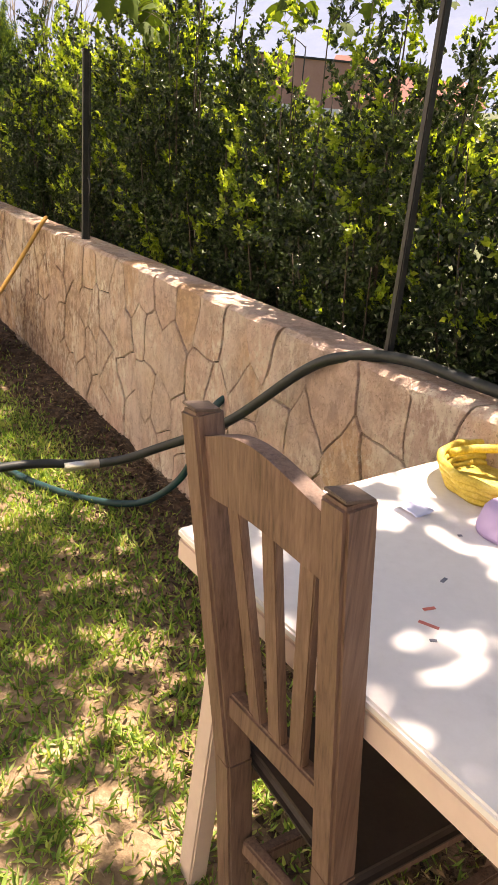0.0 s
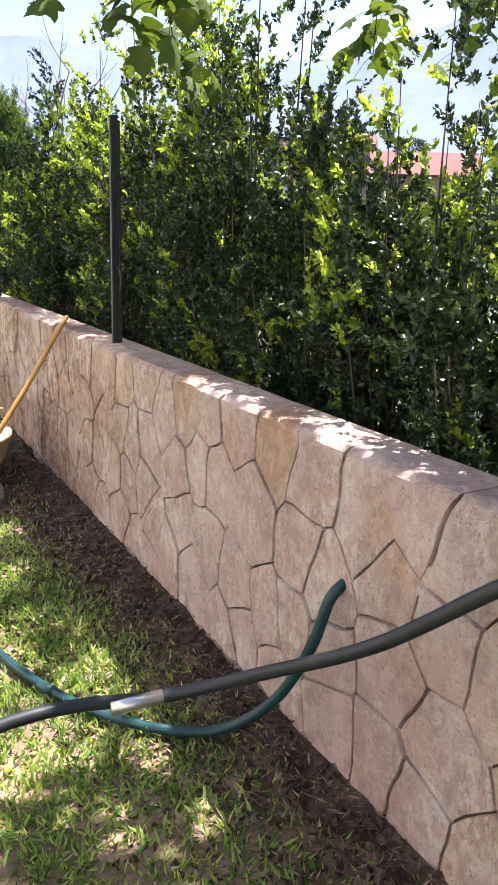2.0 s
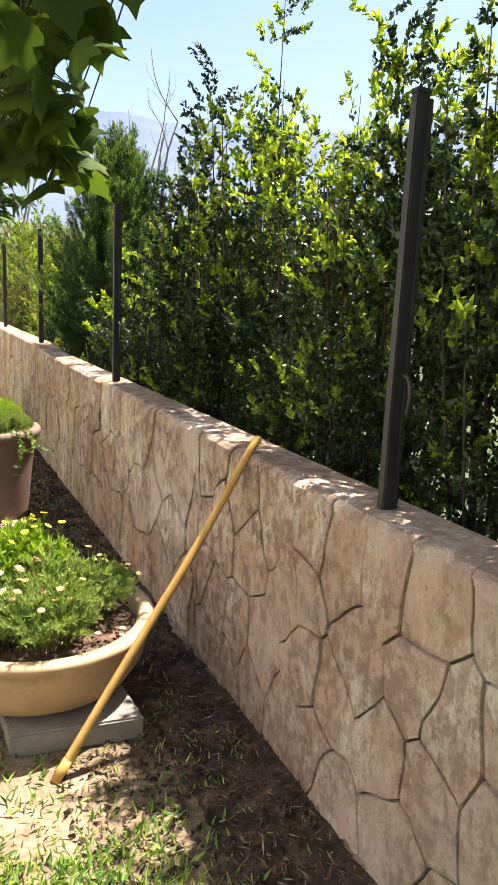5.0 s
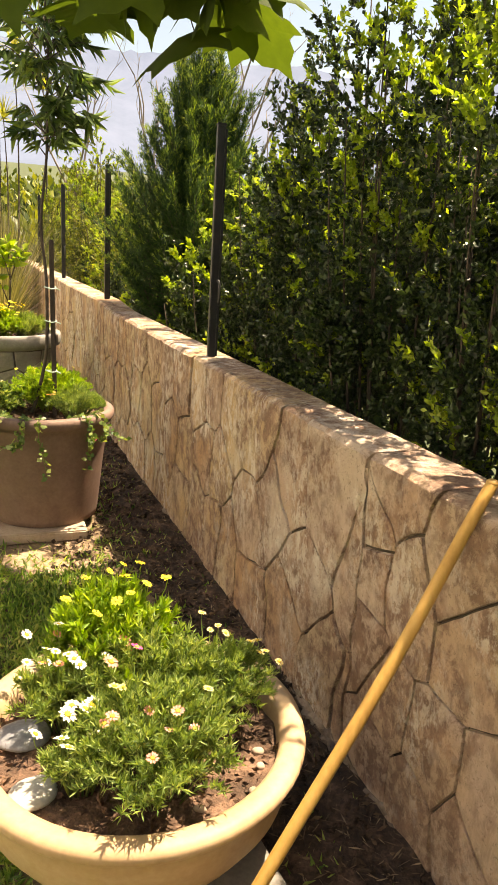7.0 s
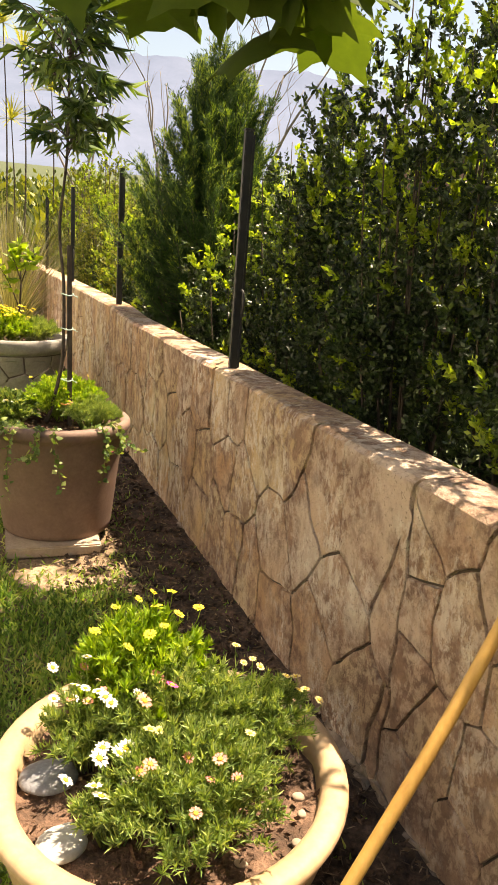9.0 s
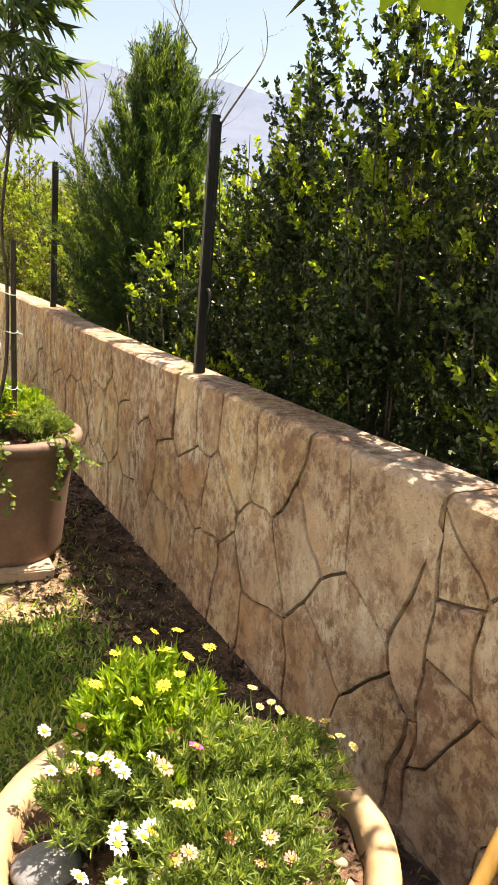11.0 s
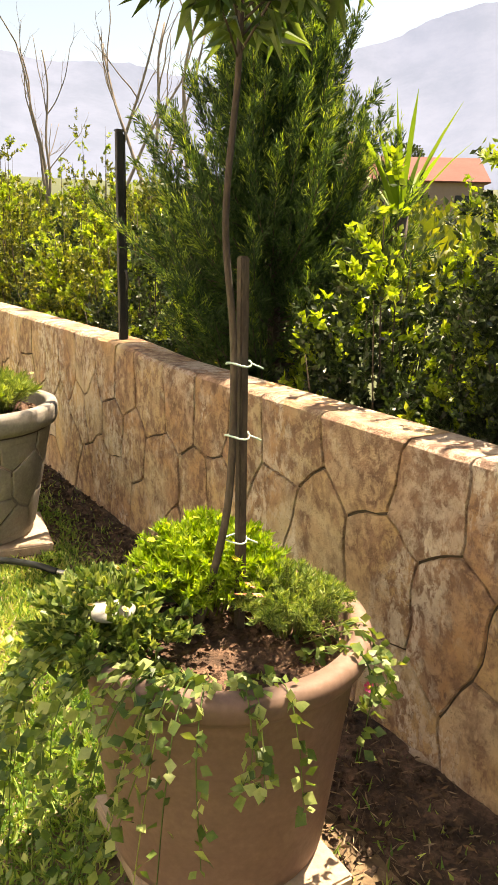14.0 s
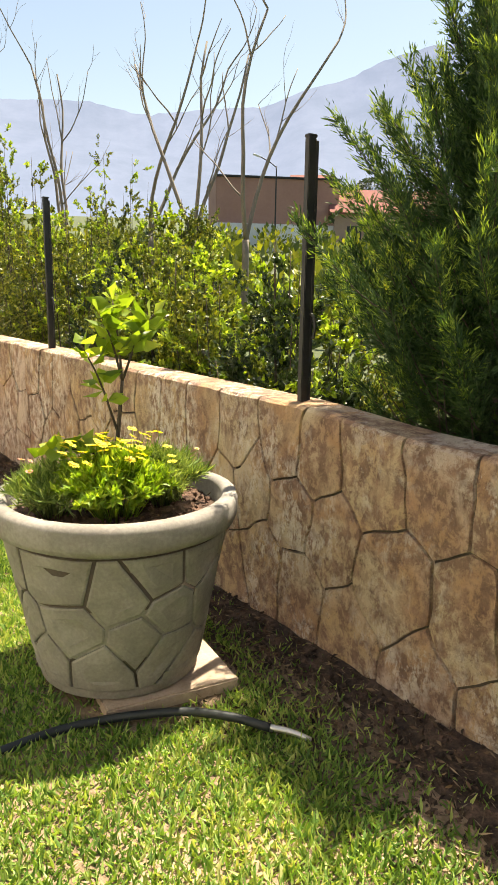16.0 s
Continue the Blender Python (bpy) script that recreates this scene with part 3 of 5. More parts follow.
table = thing("garden_table", W(-0.6, -0.4, 0), "white painted wooden garden table with paint smears", "table")
slab_of("tabletop", TS, 0.744, 0.76, WHITE, table)
mid_t = sum(TS, Vector()) / 4
slab_of("edge_band", [mid_t + (c - mid_t) * 0.997 for c in TS], 0.70, 0.743, PINKEDGE, table, label="pale pinkish edge band")
for i, c in enumerate(TS):
    inner = mid_t + (c - mid_t) * 0.86
    foot = mid_t + (c - mid_t) * (0.9 if i == 0 else 0.92)
    part("leg", beam(Vector((foot.x, foot.y, 0.0)), Vector((inner.x, inner.y, 0.70)), 0.05, 0.04, along), PINKEDGE, table)
for i, (s, w, l, a, m) in enumerate(((-0.17, -0.52, 0.02, 20, RED_PAINT), (-0.2, -0.55, 0.03, -30, RED_PAINT), (-0.12, -0.44, 0.016, 50, DARK_PAINT), (-0.23, -0.57, 0.01, 0, DARK_PAINT), (-0.02, -0.3, 0.008, 10, DARK_PAINT))):
    part("paint_smear", bevelled(Matrix.Translation(W(s, w, 0.7605)) @ pose(0, 0, 0, 0, 0, a), (l, 0.006, 0.001), 0), m, table)

chair = thing("dining_chair", W(-0.11, -0.72, 0), "weathered pine dining chair pushed under the white table", "chair")
across = Vector((NX, NY, 0))
CZ = 1.035


def lerp3(p, q, u):
    return tuple(m + (k - m) * u for m, k in zip(p, q))


CHAIR_POSTS = (((-0.072, -0.722, 0.0), (-0.04, -0.752, 0.46), (0.036, -0.812, CZ)), ((-0.285, -0.69, 0.0), (-0.275, -0.727, 0.46), (-0.262, -0.79, CZ)))


def chair_back(u, z):
    """A point between the two back posts at that height."""
    k = (z - 0.46) / (CZ - 0.46)
    return lerp3(lerp3(CHAIR_POSTS[0][1], CHAIR_POSTS[0][2], k), lerp3(CHAIR_POSTS[1][1], CHAIR_POSTS[1][2], k), u)


for low, waist, crown_at in CHAIR_POSTS:
    part("back_post", beam(W(*low), W(waist[0], waist[1], 0.465), 0.047, 0.046, along), CHAIRWOOD, chair)
    part("upper_post", beam(W(*waist), W(crown_at[0], crown_at[1], CZ - 0.002), 0.047, 0.046, along, 0.005), CHAIRWOOD, chair)
    part("end_grain", bevelled(Matrix.Translation(W(crown_at[0], crown_at[1], CZ)) @ pose(0, 0, 0, 5, 0, 120.4), (0.04, 0.041, 0.004), 0.001), ENDGRAIN, chair, "dark weathered end grain")
    part("front_leg", beam(W(low[0], -0.33, 0.0), W(low[0], -0.33, 0.44), 0.042, 0.042, along), CHAIRWOOD, chair)
    part("side_rail", beam(W(waist[0], -0.72, 0.42), W(low[0], -0.34, 0.42), 0.02, 0.05, Vector((0, 0, 1)).cross(across)), CHAIRWOOD, chair)
    part("side_stretcher", beam(W(low[0], -0.735, 0.24), W(low[0], -0.34, 0.24), 0.022, 0.03, Vector((0, 0, 1)).cross(across)), CHAIRWOOD, chair)
# arched top rail
rv, rf = [], []
for i in range(17):
    u = i / 16
    arch = 0.036 * math.sin(math.pi * u) ** 1.2
    bow = -0.012 * math.sin(math.pi * u)
    for z, dw in ((0.915 + 0.5 * arch, 0.0), (1.0 + arch, 0.0), (1.0 + arch, 0.026), (0.915 + 0.5 * arch, 0.026)):
        c = chair_back(0.05 + 0.9 * u, z)
        rv.append(W(c[0], c[1] - 0.012 + dw + bow, z))
for i in range(16):
    for k in range(4):
        a, b = i * 4 + k, i * 4 + (k + 1) % 4
        rf.append((a, b, b + 4, a + 4))
rf += [(3, 2, 1, 0), (64, 65, 66, 67)]
put("top_rail", rv, rf, CHAIRWOOD, chair)
part("lower_rail", beam(W(*chair_back(0.06, 0.575)), W(*chair_back(0.94, 0.575)), 0.042, 0.026, Vector((0, 0, 1))), CHAIRWOOD, chair)
for lo_u, hi_u in ((0.33, 0.24), (0.51, 0.52), (0.69, 0.8)):
    part("slat", beam(W(*chair_back(lo_u, 0.585)), W(*chair_back(hi_u, 0.94)), 0.032, 0.014, along, 0.002), CHAIRWOOD, chair)
part("back_stretcher", beam(W(-0.08, -0.735, 0.3), W(-0.265, -0.705, 0.3), 0.03, 0.022, Vector((0, 0, 1))), CHAIRWOOD, chair)
part("seat_rail", beam(W(-0.08, -0.345, 0.42), W(-0.27, -0.345, 0.42), 0.05, 0.02, Vector((0, 0, 1))), CHAIRWOOD, chair)
part("seat", bevelled(Matrix.Translation(W(-0.165, -0.53, 0.452)) @ pose(0, 0, 0, 0, 0, 120.4), (0.29, 0.4, 0.028), 0.012, 3), DARKSEAT, chair, "dark brown seat")

HAT = W(0.09, -0.055, 0.76)
basket = thing("straw_basket", HAT, "shallow coiled golden straw basket on the table", "basket")
lathe("floor_disc", [(0.002, 0.001), (0.115, 0.001), (0.118, 0.006), (0.11, 0.01), (0.002, 0.009)], HAT, RAFFIA, basket, sides=40)
for k in range(4):
    pts = [HAT + Vector(((0.122 + 0.006 * k) * math.cos(a), (0.122 + 0.006 * k) * math.sin(a), 0.011 + 0.0135 * k + 0.002 * math.sin(11 * a + k))) for a in np.linspace(0, 2 * math.pi, 60)]
    tube("coil", pts, 0.009, RAFFIA, basket, sides=6, steps=1)
tube("handle", [HAT + Vector((0.11, 0.06, 0.06)), HAT + Vector((0.03, 0.05, 0.075)), HAT + Vector((-0.06, 0.07, 0.06)), HAT + Vector((-0.11, 0.05, 0.055))], 0.01, RAFFIA, basket, sides=6)
cup = thing("plastic_bowl", W(-0.05, -0.21, 0.76), "small lilac plastic bowl turned over on the table", "bowl")
lathe("shell", [(0.002, 0.001), (0.056, 0.001), (0.058, 0.01), (0.05, 0.045), (0.042, 0.055), (0.01, 0.056)], W(-0.05, -0.21, 0.76), LILAC, cup, sides=32)
note = thing("paper_scrap", W(0.08, -0.31, 0.76), "crumpled pale blue paper scrap on the table", "paper")
pv, pf = [], []
for i in range(6):
    for j in range(5):
        pv.append(W(0.05 + 0.012 * i + 0.004 * j, -0.345 + 0.016 * j, 0.7625 + 0.004 * abs(math.sin(1.3 * i + j)) + (0.008 if j == 0 else 0)))
for i in range(5):
    for j in range(4):
        a = i * 5 + j
        pf.append((a, a + 5, a + 6, a + 1))
sheet = put("sheet", pv, pf, PAPER, note, smooth=True)
sheet.modifiers.new("thick", "SOLIDIFY").thickness = 0.001

# ---- hoses ----
hose = thing("garden_hose", W(1.39, 0, 0), "teal garden hose coming out of the stone wall onto the lawn", "hose")
tube("hose_line", [W(1.39, 0.03, 0.55), W(1.395, -0.03, 0.5), W(1.42, -0.06, 0.36), W(1.5, -0.11, 0.17), W(1.6, -0.22, 0.05), W(1.72, -0.37, 0.03), W(1.9, -0.51, 0.03), W(2.13, -0.61, 0.025), W(2.34, -0.67, 0.02), W(2.68, -0.76, 0.018), W(3.0, -0.98, 0.018), W(3.1, -1.5, 0.018), W(2.6, -2.2, 0.018), W(1.2, -2.8, 0.018)], 0.0145, TEAL, hose, sides=10, steps=10)
tube("coupling", [W(2.0, -0.56, 0.03), W(2.05, -0.59, 0.026)], 0.016, TEAL, hose, sides=10, steps=2)
hose2 = thing("watering_hose", W(1.49, -0.8, 0), "black rubber hose with a metal joint hung over the wall", "hose")
tube("hose_line", [W(0.6, -3.4, 0.014), W(1.1, -2.4, 0.02), W(1.45, -1.5, 0.16), W(1.55, -0.82, 0.295), W(1.48, -0.42, 0.3), W(1.33, -0.27, 0.4), W(1.1, -0.14, 0.565), W(0.86, -0.035, 0.8), W(0.72, 0.01, 0.875), W(0.56, 0.055, 0.908), W(0.35, 0.09, 0.905), W(0.0, 0.12, 0.9), W(-0.6, 0.12, 0.9), W(-2.0, 0.1, 0.9)], 0.016, BLACKHOSE, hose2, sides=10, steps=10)
tube("metal_joint", [W(1.503, -0.555, 0.292), W(1.486, -0.435, 0.299)], 0.0165, CHROME, hose2, "dull metal hose joint", sides=12, steps=2)
hose3 = thing("drip_hose", W(7.8, -0.7, 0), "black hose with a metal end lying on the lawn", "hose")
tube("hose_line", [W(7.63, -0.46, 0.035), W(7.74, -0.54, 0.045), W(7.86, -0.66, 0.04), W(7.98, -0.9, 0.025), W(8.0, -1.15, 0.02), W(7.95, -1.6, 0.018), W(7.6, -2.6, 0.018)], 0.014, BLACKHOSE, hose3, sides=10, steps=8)
tube("metal_end", [W(7.53, -0.385, 0.022), W(7.59, -0.42, 0.03), W(7.64, -0.468, 0.036)], [0.008, 0.012], CHROME, hose3, "dull metal hose end", sides=10, steps=3)

# ---- leaning stick ----
stick = thing("wooden_stick", W(3.66, -0.62, 0), "yellow varnished wooden broomstick leaning against the wall", "stick")
tube("shaft", [W(3.655, -0.62, 0.0), W(3.70, -0.42, 0.28), W(3.752, -0.19, 0.595), W(3.80, -0.01, 0.86), W(3.815, 0.04, 0.925)], [0.0135, 0.0125], BAMBOO, stick, sides=12, steps=8)
lathe("rounded_end", [(0.004, -0.004), (0.011, -0.002), (0.0132, 0.003), (0.0125, 0.008), (0.008, 0.012), (0.002, 0.0135)], W(3.815, 0.04, 0.922), BAMBOO, stick, sides=14)
tube("lower_sleeve", [W(3.655, -0.62, 0.001), W(3.664, -0.58, 0.056)], 0.0145, BAMBOO, stick, sides=12, steps=2)

# ---- planters ----


def planter(name, at, profile, mat, soil_r, soil_z, label):
    t = thing(name, at, label, "planter")
    lathe("pot", profile, at, mat, t)
    sv, sf = [], []
    for i in range(9):
        for k in range(36):
            a, r = 2 * math.pi * k / 36, soil_r * i / 8
            p = Vector(at) + Vector((r * math.cos(a), r * math.sin(a), 0))
            sv.append(p + Vector((0, 0, soil_z + 0.012 * noise.noise(p * 22) + 0.008 * noise.noise(p * 60))))
    for i in range(8):
        for k in range(36):
            a, b = i * 36 + k, i * 36 + (k + 1) % 36
            sf.append((a, b, b + 36, a + 36))
    put("soil", sv, sf, POTSOIL, t, "dark crumbly potting soil", True)
    n = 900
    a, r = rng.uniform(0, 2 * np.pi, n), soil_r * np.sqrt(rng.uniform(0, 0.96, n))
    at3 = np.stack([at[0] + r * np.cos(a), at[1] + r * np.sin(a), np.full(n, at[2] + soil_z + 0.008)], 1)
    leaves("mulch", at3, rng.normal(size=(n, 3)) * (1, 1, 0.35), rng.uniform(0.008, 0.026, n), 0.6, POTSOIL, t, kind="stuff")
    return t


def block(name, corners, z0, z1, mat, label, category):
    t = thing(name, (corners[0] + corners[2]) / 2, label, category)
    slab_of("body", corners, z0, z1, mat, t, 0.006)
    return t


BOWL = W(4.12, -0.58, 0.075)
block("concrete_block", [W(3.80, -0.72, 0), W(3.76, -0.33, 0), W(4.3, -0.36, 0), W(4.3, -0.74, 0)], 0.0, 0.076, CONCRETE, "flat grey concrete block under the bowl planter", "block")
bowl = planter("bowl_planter", BOWL, [(0.17, 0.0), (0.24, 0.004), (0.3, 0.035), (0.338, 0.095), (0.355, 0.16), (0.358, 0.19), (0.372, 0.2), (0.378, 0.213), (0.374, 0.226), (0.36, 0.232), (0.335, 0.23), (0.322, 0.222), (0.315, 0.19), (0.30, 0.12)], OCHRE, 0.316, 0.185, "wide shallow ochre clay bowl planter full of flowers")

POT2 = W(6.15, -0.58, 0.046)
block("paving_slab", [W(5.862, -0.828, 0), W(5.847, -0.422, 0), W(6.35, -0.405, 0), W(6.36, -0.81, 0)], 0.0, 0.046, SLAB, "square concrete paving slab under a terracotta pot", "slab")
pot2 = planter("terracotta_pot", POT2, [(0.235, 0.0), (0.245, 0.004), (0.249, 0.03), (0.272, 0.25), (0.296, 0.45), (0.301, 0.462), (0.316, 0.47), (0.325, 0.485), (0.326, 0.505), (0.321, 0.518), (0.307, 0.524), (0.283, 0.522), (0.275, 0.51), (0.268, 0.45)], TERRACOTTA, 0.262, 0.47, "large matt brown terracotta pot with a young tree")

POT3 = W(8.24, -0.65, 0.046)
block("paving_slab", [W(7.97, -0.83, 0), W(7.895, -0.385, 0), W(8.33, -0.31, 0), W(8.41, -0.75, 0)], 0.0, 0.046, SLAB, "square concrete paving slab under a stone-patterned pot", "slab")
PROF3 = [(r + 0.012 * min(1, z / 0.4), z * 1.05) for r, z in [(0.255, 0.0), (0.268, 0.006), (0.275, 0.03), (0.318, 0.24), (0.358, 0.485), (0.36, 0.492), (0.382, 0.5), (0.39, 0.52), (0.391, 0.565), (0.385, 0.58), (0.365, 0.586), (0.345, 0.584), (0.336, 0.57), (0.33, 0.5)]]
pot3 = planter("stone_pattern_pot", POT3, [(r - (0.012 if 0.03 <= z <= 0.512 else 0), z) for r, z in PROF3], CONCRETE, 0.338, 0.545, "large grey concrete pot with a crazy-paving pattern")
lathe("joint_fill", [(0.262, 0.034), (0.268, 0.04), (0.3625, 0.505), (0.35, 0.51)], POT3, MORTAR, pot3, "dark recessed joints")
circ = 2 * math.pi * 0.32
for poly in stone_cells(0, circ, 0.478, 0.175, 3, 5, 1.0):
    r_edge = inset(rough_edge(poly, 0.03, 0.002), 0.0045)
    rings3 = []
    for d, dr in ((0.0, -0.012), (0.001, 0.0), (0.007, 0.003), (0.04, 0.0045)):
        ring3 = []
        for x, z in inset(r_edge, d):
            a = x / circ * 2 * math.pi
            rad = 0.274 + (0.366 - 0.274) * z / 0.478 + dr
            ring3.append(POT3 + Vector((rad * math.cos(a), rad * math.sin(a), 0.03 + z)))
        rings3.append(ring3)
    n = len(r_edge)
    fs = [(i * n + k, i * n + (k + 1) % n, (i + 1) * n + (k + 1) % n, (i + 1) * n + k) for i in range(3) for k in range(n)] + [tuple(3 * n + k for k in range(n))]
    put("stone", [v for q in rings3 for v in q], fs, CONCRETE, pot3)

# ---- plants in the pots ----


def petal_head(name, at, way, r, petals, mat, parent, label=""):
    """A daisy: a ring of petals and a raised heart."""
    z = Vector(way).normalized()
    x = z.orthogonal().normalized()
    y = z.cross(x)
    v, f = [], []
    for k in range(petals):
        a = 2 * math.pi * k / petals + random.uniform(-0.1, 0.1)
        d, e = math.cos(a) * x + math.sin(a) * y, -math.sin(a) * x + math.cos(a) * y
        b = len(v)
        wd = 2.2 * r / petals
        v += [at + d * 0.25 * r, at + d * 0.7 * r + e * wd + z * 0.12 * r, at + d * r + z * random.uniform(-0.05, 0.2) * r, at + d * 0.7 * r - e * wd + z * 0.12 * r]
        f += [(b, b + 1, b + 2, b + 3)]
    head = put(name, v, f, mat, parent, label)
    hv2, hf2 = [], []
    for i, (rr, h) in enumerate(((0.34, 0.06), (0.28, 0.16), (0.1, 0.2))):
        for k in range(7):
            a = 2 * math.pi * k / 7
            hv2.append(at + r * (rr * (math.cos(a) * x + math.sin(a) * y) + h * z))
    for i in range(2):
        for k in range(7):
            hf2.append((i * 7 + k, i * 7 + (k + 1) % 7, i * 7 + 7 + (k + 1) % 7, i * 7 + 7 + k))
    hf2.append(tuple(14 + k for k in range(7)))
    put("heart", hv2, hf2, HEART, head)
    return head


def herb(name, at, radius, height, stems, per, length, ratio, mat, label, flowers=(), category="flower plant", lean=(0, 0), head_r=0.0135):
    """A bushy plant: thin stems, many narrow leaves along them, and flower heads on stalks."""
    t = thing(name, at, label, category)
    a = rng.uniform(0, 2 * np.pi, stems)
    r = np.sqrt(rng.uniform(0, 1, stems))
    h = height * (1 - 0.45 * r ** 2) * rng.uniform(0.7, 1.1, stems)
    foot = np.array(at) + np.stack([0.35 * radius * r * np.cos(a), 0.35 * radius * r * np.sin(a), np.zeros(stems)], 1)
    tip = np.array(at) + np.stack([radius * r * np.cos(a) + lean[0] * h, radius * r * np.sin(a) + lean[1] * h, h], 1)
    runs = [([Vector(p), Vector(p * 0.5 + q * 0.5) + Vector((0, 0, 0.03)), Vector(q)], (0.0022, 0.0008)) for p, q in zip(foot, tip)]
    tubes("stem_mass", runs[:90], mat, t, sides=3, steps=2)
    u = np.sqrt(rng.uniform(0.06, 1, (stems, per)))[:, :, None]
    place = foot[:, None] * (1 - u) + tip[:, None] * u
    place[:, :, 2:] += 0.03 * 4 * u * (1 - u)
    way = (tip - foot)[:, None] * 0.9 / height + rng.normal(size=(stems, per, 3)) * 0.55 + np.array((0, 0, 0.25))
    leaves("foliage", place.reshape(-1, 3), way.reshape(-1, 3), length * rng.uniform(0.6, 1.3, stems * per), ratio, mat, t, fold=0.3, droop=0.15)
    for petal, places in flowers:
        for dx, dy, dz in places:
            top = Vector(at) + dx * Vector((UX, UY, 0)) + dy * Vector((NX, NY, 0)) + Vector((0, 0, dz))
            way1 = Vector((random.uniform(-0.4, 0.4) + 0.25, random.uniform(-0.4, 0.4) + 0.1, 1))
            petal_head("flower", top, way1, head_r * random.uniform(0.85, 1.15), 11, petal, t)
            tubes("stalk", [([Vector(at) + (top - Vector(at)) * 0.35, top - Vector((0, 0, 0.03)), top], (0.0014, 0.001))], mat, t, sides=4, steps=2)
    return t


def ring_places(n, r0, r1, z0, z1, a0=0.0, a1=360.0):
    out = []
    for _ in range(n):
        a, r = radians(random.uniform(a0, a1)), random.uniform(r0, r1)
        out.append((r * math.cos(a), r * math.sin(a), random.uniform(z0, z1)))
    return out


def in_pot(at, ds, dw, dz):
    return Vector(at) + ds * Vector((UX, UY, 0)) + dw * Vector((NX, NY, 0)) + Vector((0, 0, dz))


random.seed(3)
SB = 0.185
herb("daisy_bush", in_pot(BOWL, 0.19, -0.02, SB), 0.17, 0.28, 130, 60, 0.028, 0.24, LIME, "lush light green daisy bush with yellow flowers", [(PETAL_Y, ring_places(11, 0.02, 0.13, 0.25, 0.32))])
herb("daisy_bush", in_pot(BOWL, 0.04, 0.03, SB), 0.18, 0.23, 170, 70, 0.023, 0.14, HERB, "feathery green daisy bush with a magenta flower", [(PETAL_M, [(-0.05, -0.04, 0.235)]), (PETAL_P, ring_places(3, 0.05, 0.12, 0.17, 0.21))], head_r=0.018)
herb("daisy_bush", in_pot(BOWL, 0.02, 0.17, SB), 0.16, 0.19, 150, 70, 0.019, 0.15, HERB, "feathery green daisy bush with faded cream flowers", [(PETAL_C, ring_places(9, 0.1, 0.17, 0.14, 0.2, -20, 120))], head_r=0.012)
herb("daisy_bush", in_pot(BOWL, -0.17, 0.0, SB), 0.19, 0.21, 190, 70, 0.021, 0.15, HERB, "feathery daisy bush with pink and white flowers", [(PETAL_P, ring_places(7, 0.02, 0.15, 0.17, 0.22)), (PETAL_C, ring_places(3, 0.02, 0.12, 0.19, 0.22))])
herb("daisy_bush", in_pot(BOWL, -0.13, -0.15, SB), 0.08, 0.13, 50, 50, 0.02, 0.15, HERB, "low daisy clump with large white flowers", [(PETAL_W, ring_places(9, 0.02, 0.1, 0.12, 0.17))], head_r=0.019)
herb("daisy_bush", in_pot(BOWL, 0.1, -0.15, SB), 0.13, 0.16, 110, 60, 0.02, 0.15, HERB, "small daisy bush with white and pale pink flowers", [(PETAL_W, ring_places(11, 0.02, 0.13, 0.14, 0.22)), (PETAL_P, ring_places(4, 0.02, 0.1, 0.14, 0.19))])


def pebble(at, rx, ry, rz, mat, label, turn=0.0):
    bm = bmesh.new()
    bmesh.ops.create_icosphere(bm, subdivisions=3, radius=1.0)
    for v in bm.verts:
        k = 1 + 0.08 * noise.noise(v.co * 1.7 + Vector(at) * 9)
        c, s = math.cos(turn), math.sin(turn)
        x, y = v.co.x * rx * k, v.co.y * ry * k
        v.co = Vector((at[0] + c * x - s * y, at[1] + s * x + c * y, at[2] + rz * 0.6 + v.co.z * rz * k))
    t = thing("stone_pebble", at, label, "stone")
    part("body", bm, mat, t, smooth=True)


pebble(in_pot(BOWL, 0.06, -0.245, SB), 0.062, 0.052, 0.018, GREYSTONE, "smooth grey stone lying on the soil", 0.4)
pebble(in_pot(BOWL, -0.12, -0.24, SB), 0.052, 0.045, 0.014, PEBBLE, "smooth pale stone lying on the soil", 1.0)
for k in range(7):
    pebble(in_pot(BOWL, random.uniform(-0.26, -0.1), random.uniform(0.02, 0.24), SB), random.uniform(0.008, 0.016), random.uniform(0.007, 0.012), 0.008, SLAB, "small brown stone on the soil")

# terracotta pot: herbs, trailing ivy, the young tree and its stake
ST = 0.47
herb("marguerite_bush", in_pot(POT2, 0.14, 0.05, ST), 0.2, 0.2, 220, 56, 0.022, 0.26, LIME, "lush light green marguerite bush with a few yellow buds", [(PETAL_Y, ring_places(7, 0.05, 0.19, 0.17, 0.21))], head_r=0.011)
herb("marguerite_bush", in_pot(POT2, -0.06, 0.14, ST), 0.14, 0.14, 160, 64, 0.018, 0.15, HERB, "small feathery green bush in the terracotta pot", [(PETAL_P, [(-0.02, -0.1, 0.12), (0.02, -0.12, 0.11), (0.03, -0.09, 0.12)])], head_r=0.014)
herb("marguerite_bush", in_pot(POT2, 0.08, -0.22, ST), 0.2, 0.13, 90, 34, 0.026, 0.55, IVY, "spreading variegated ground ivy in the terracotta pot", [(PETAL_C, ring_places(6, 0.05, 0.17, 0.11, 0.14))], head_r=0.009)
ivy = thing("trailing_ivy", in_pot(POT2, -0.2, 0, ST), "variegated ivy trailing over the rim of the pot", "ivy")
iv_at, iv_way, runs = [], [], []
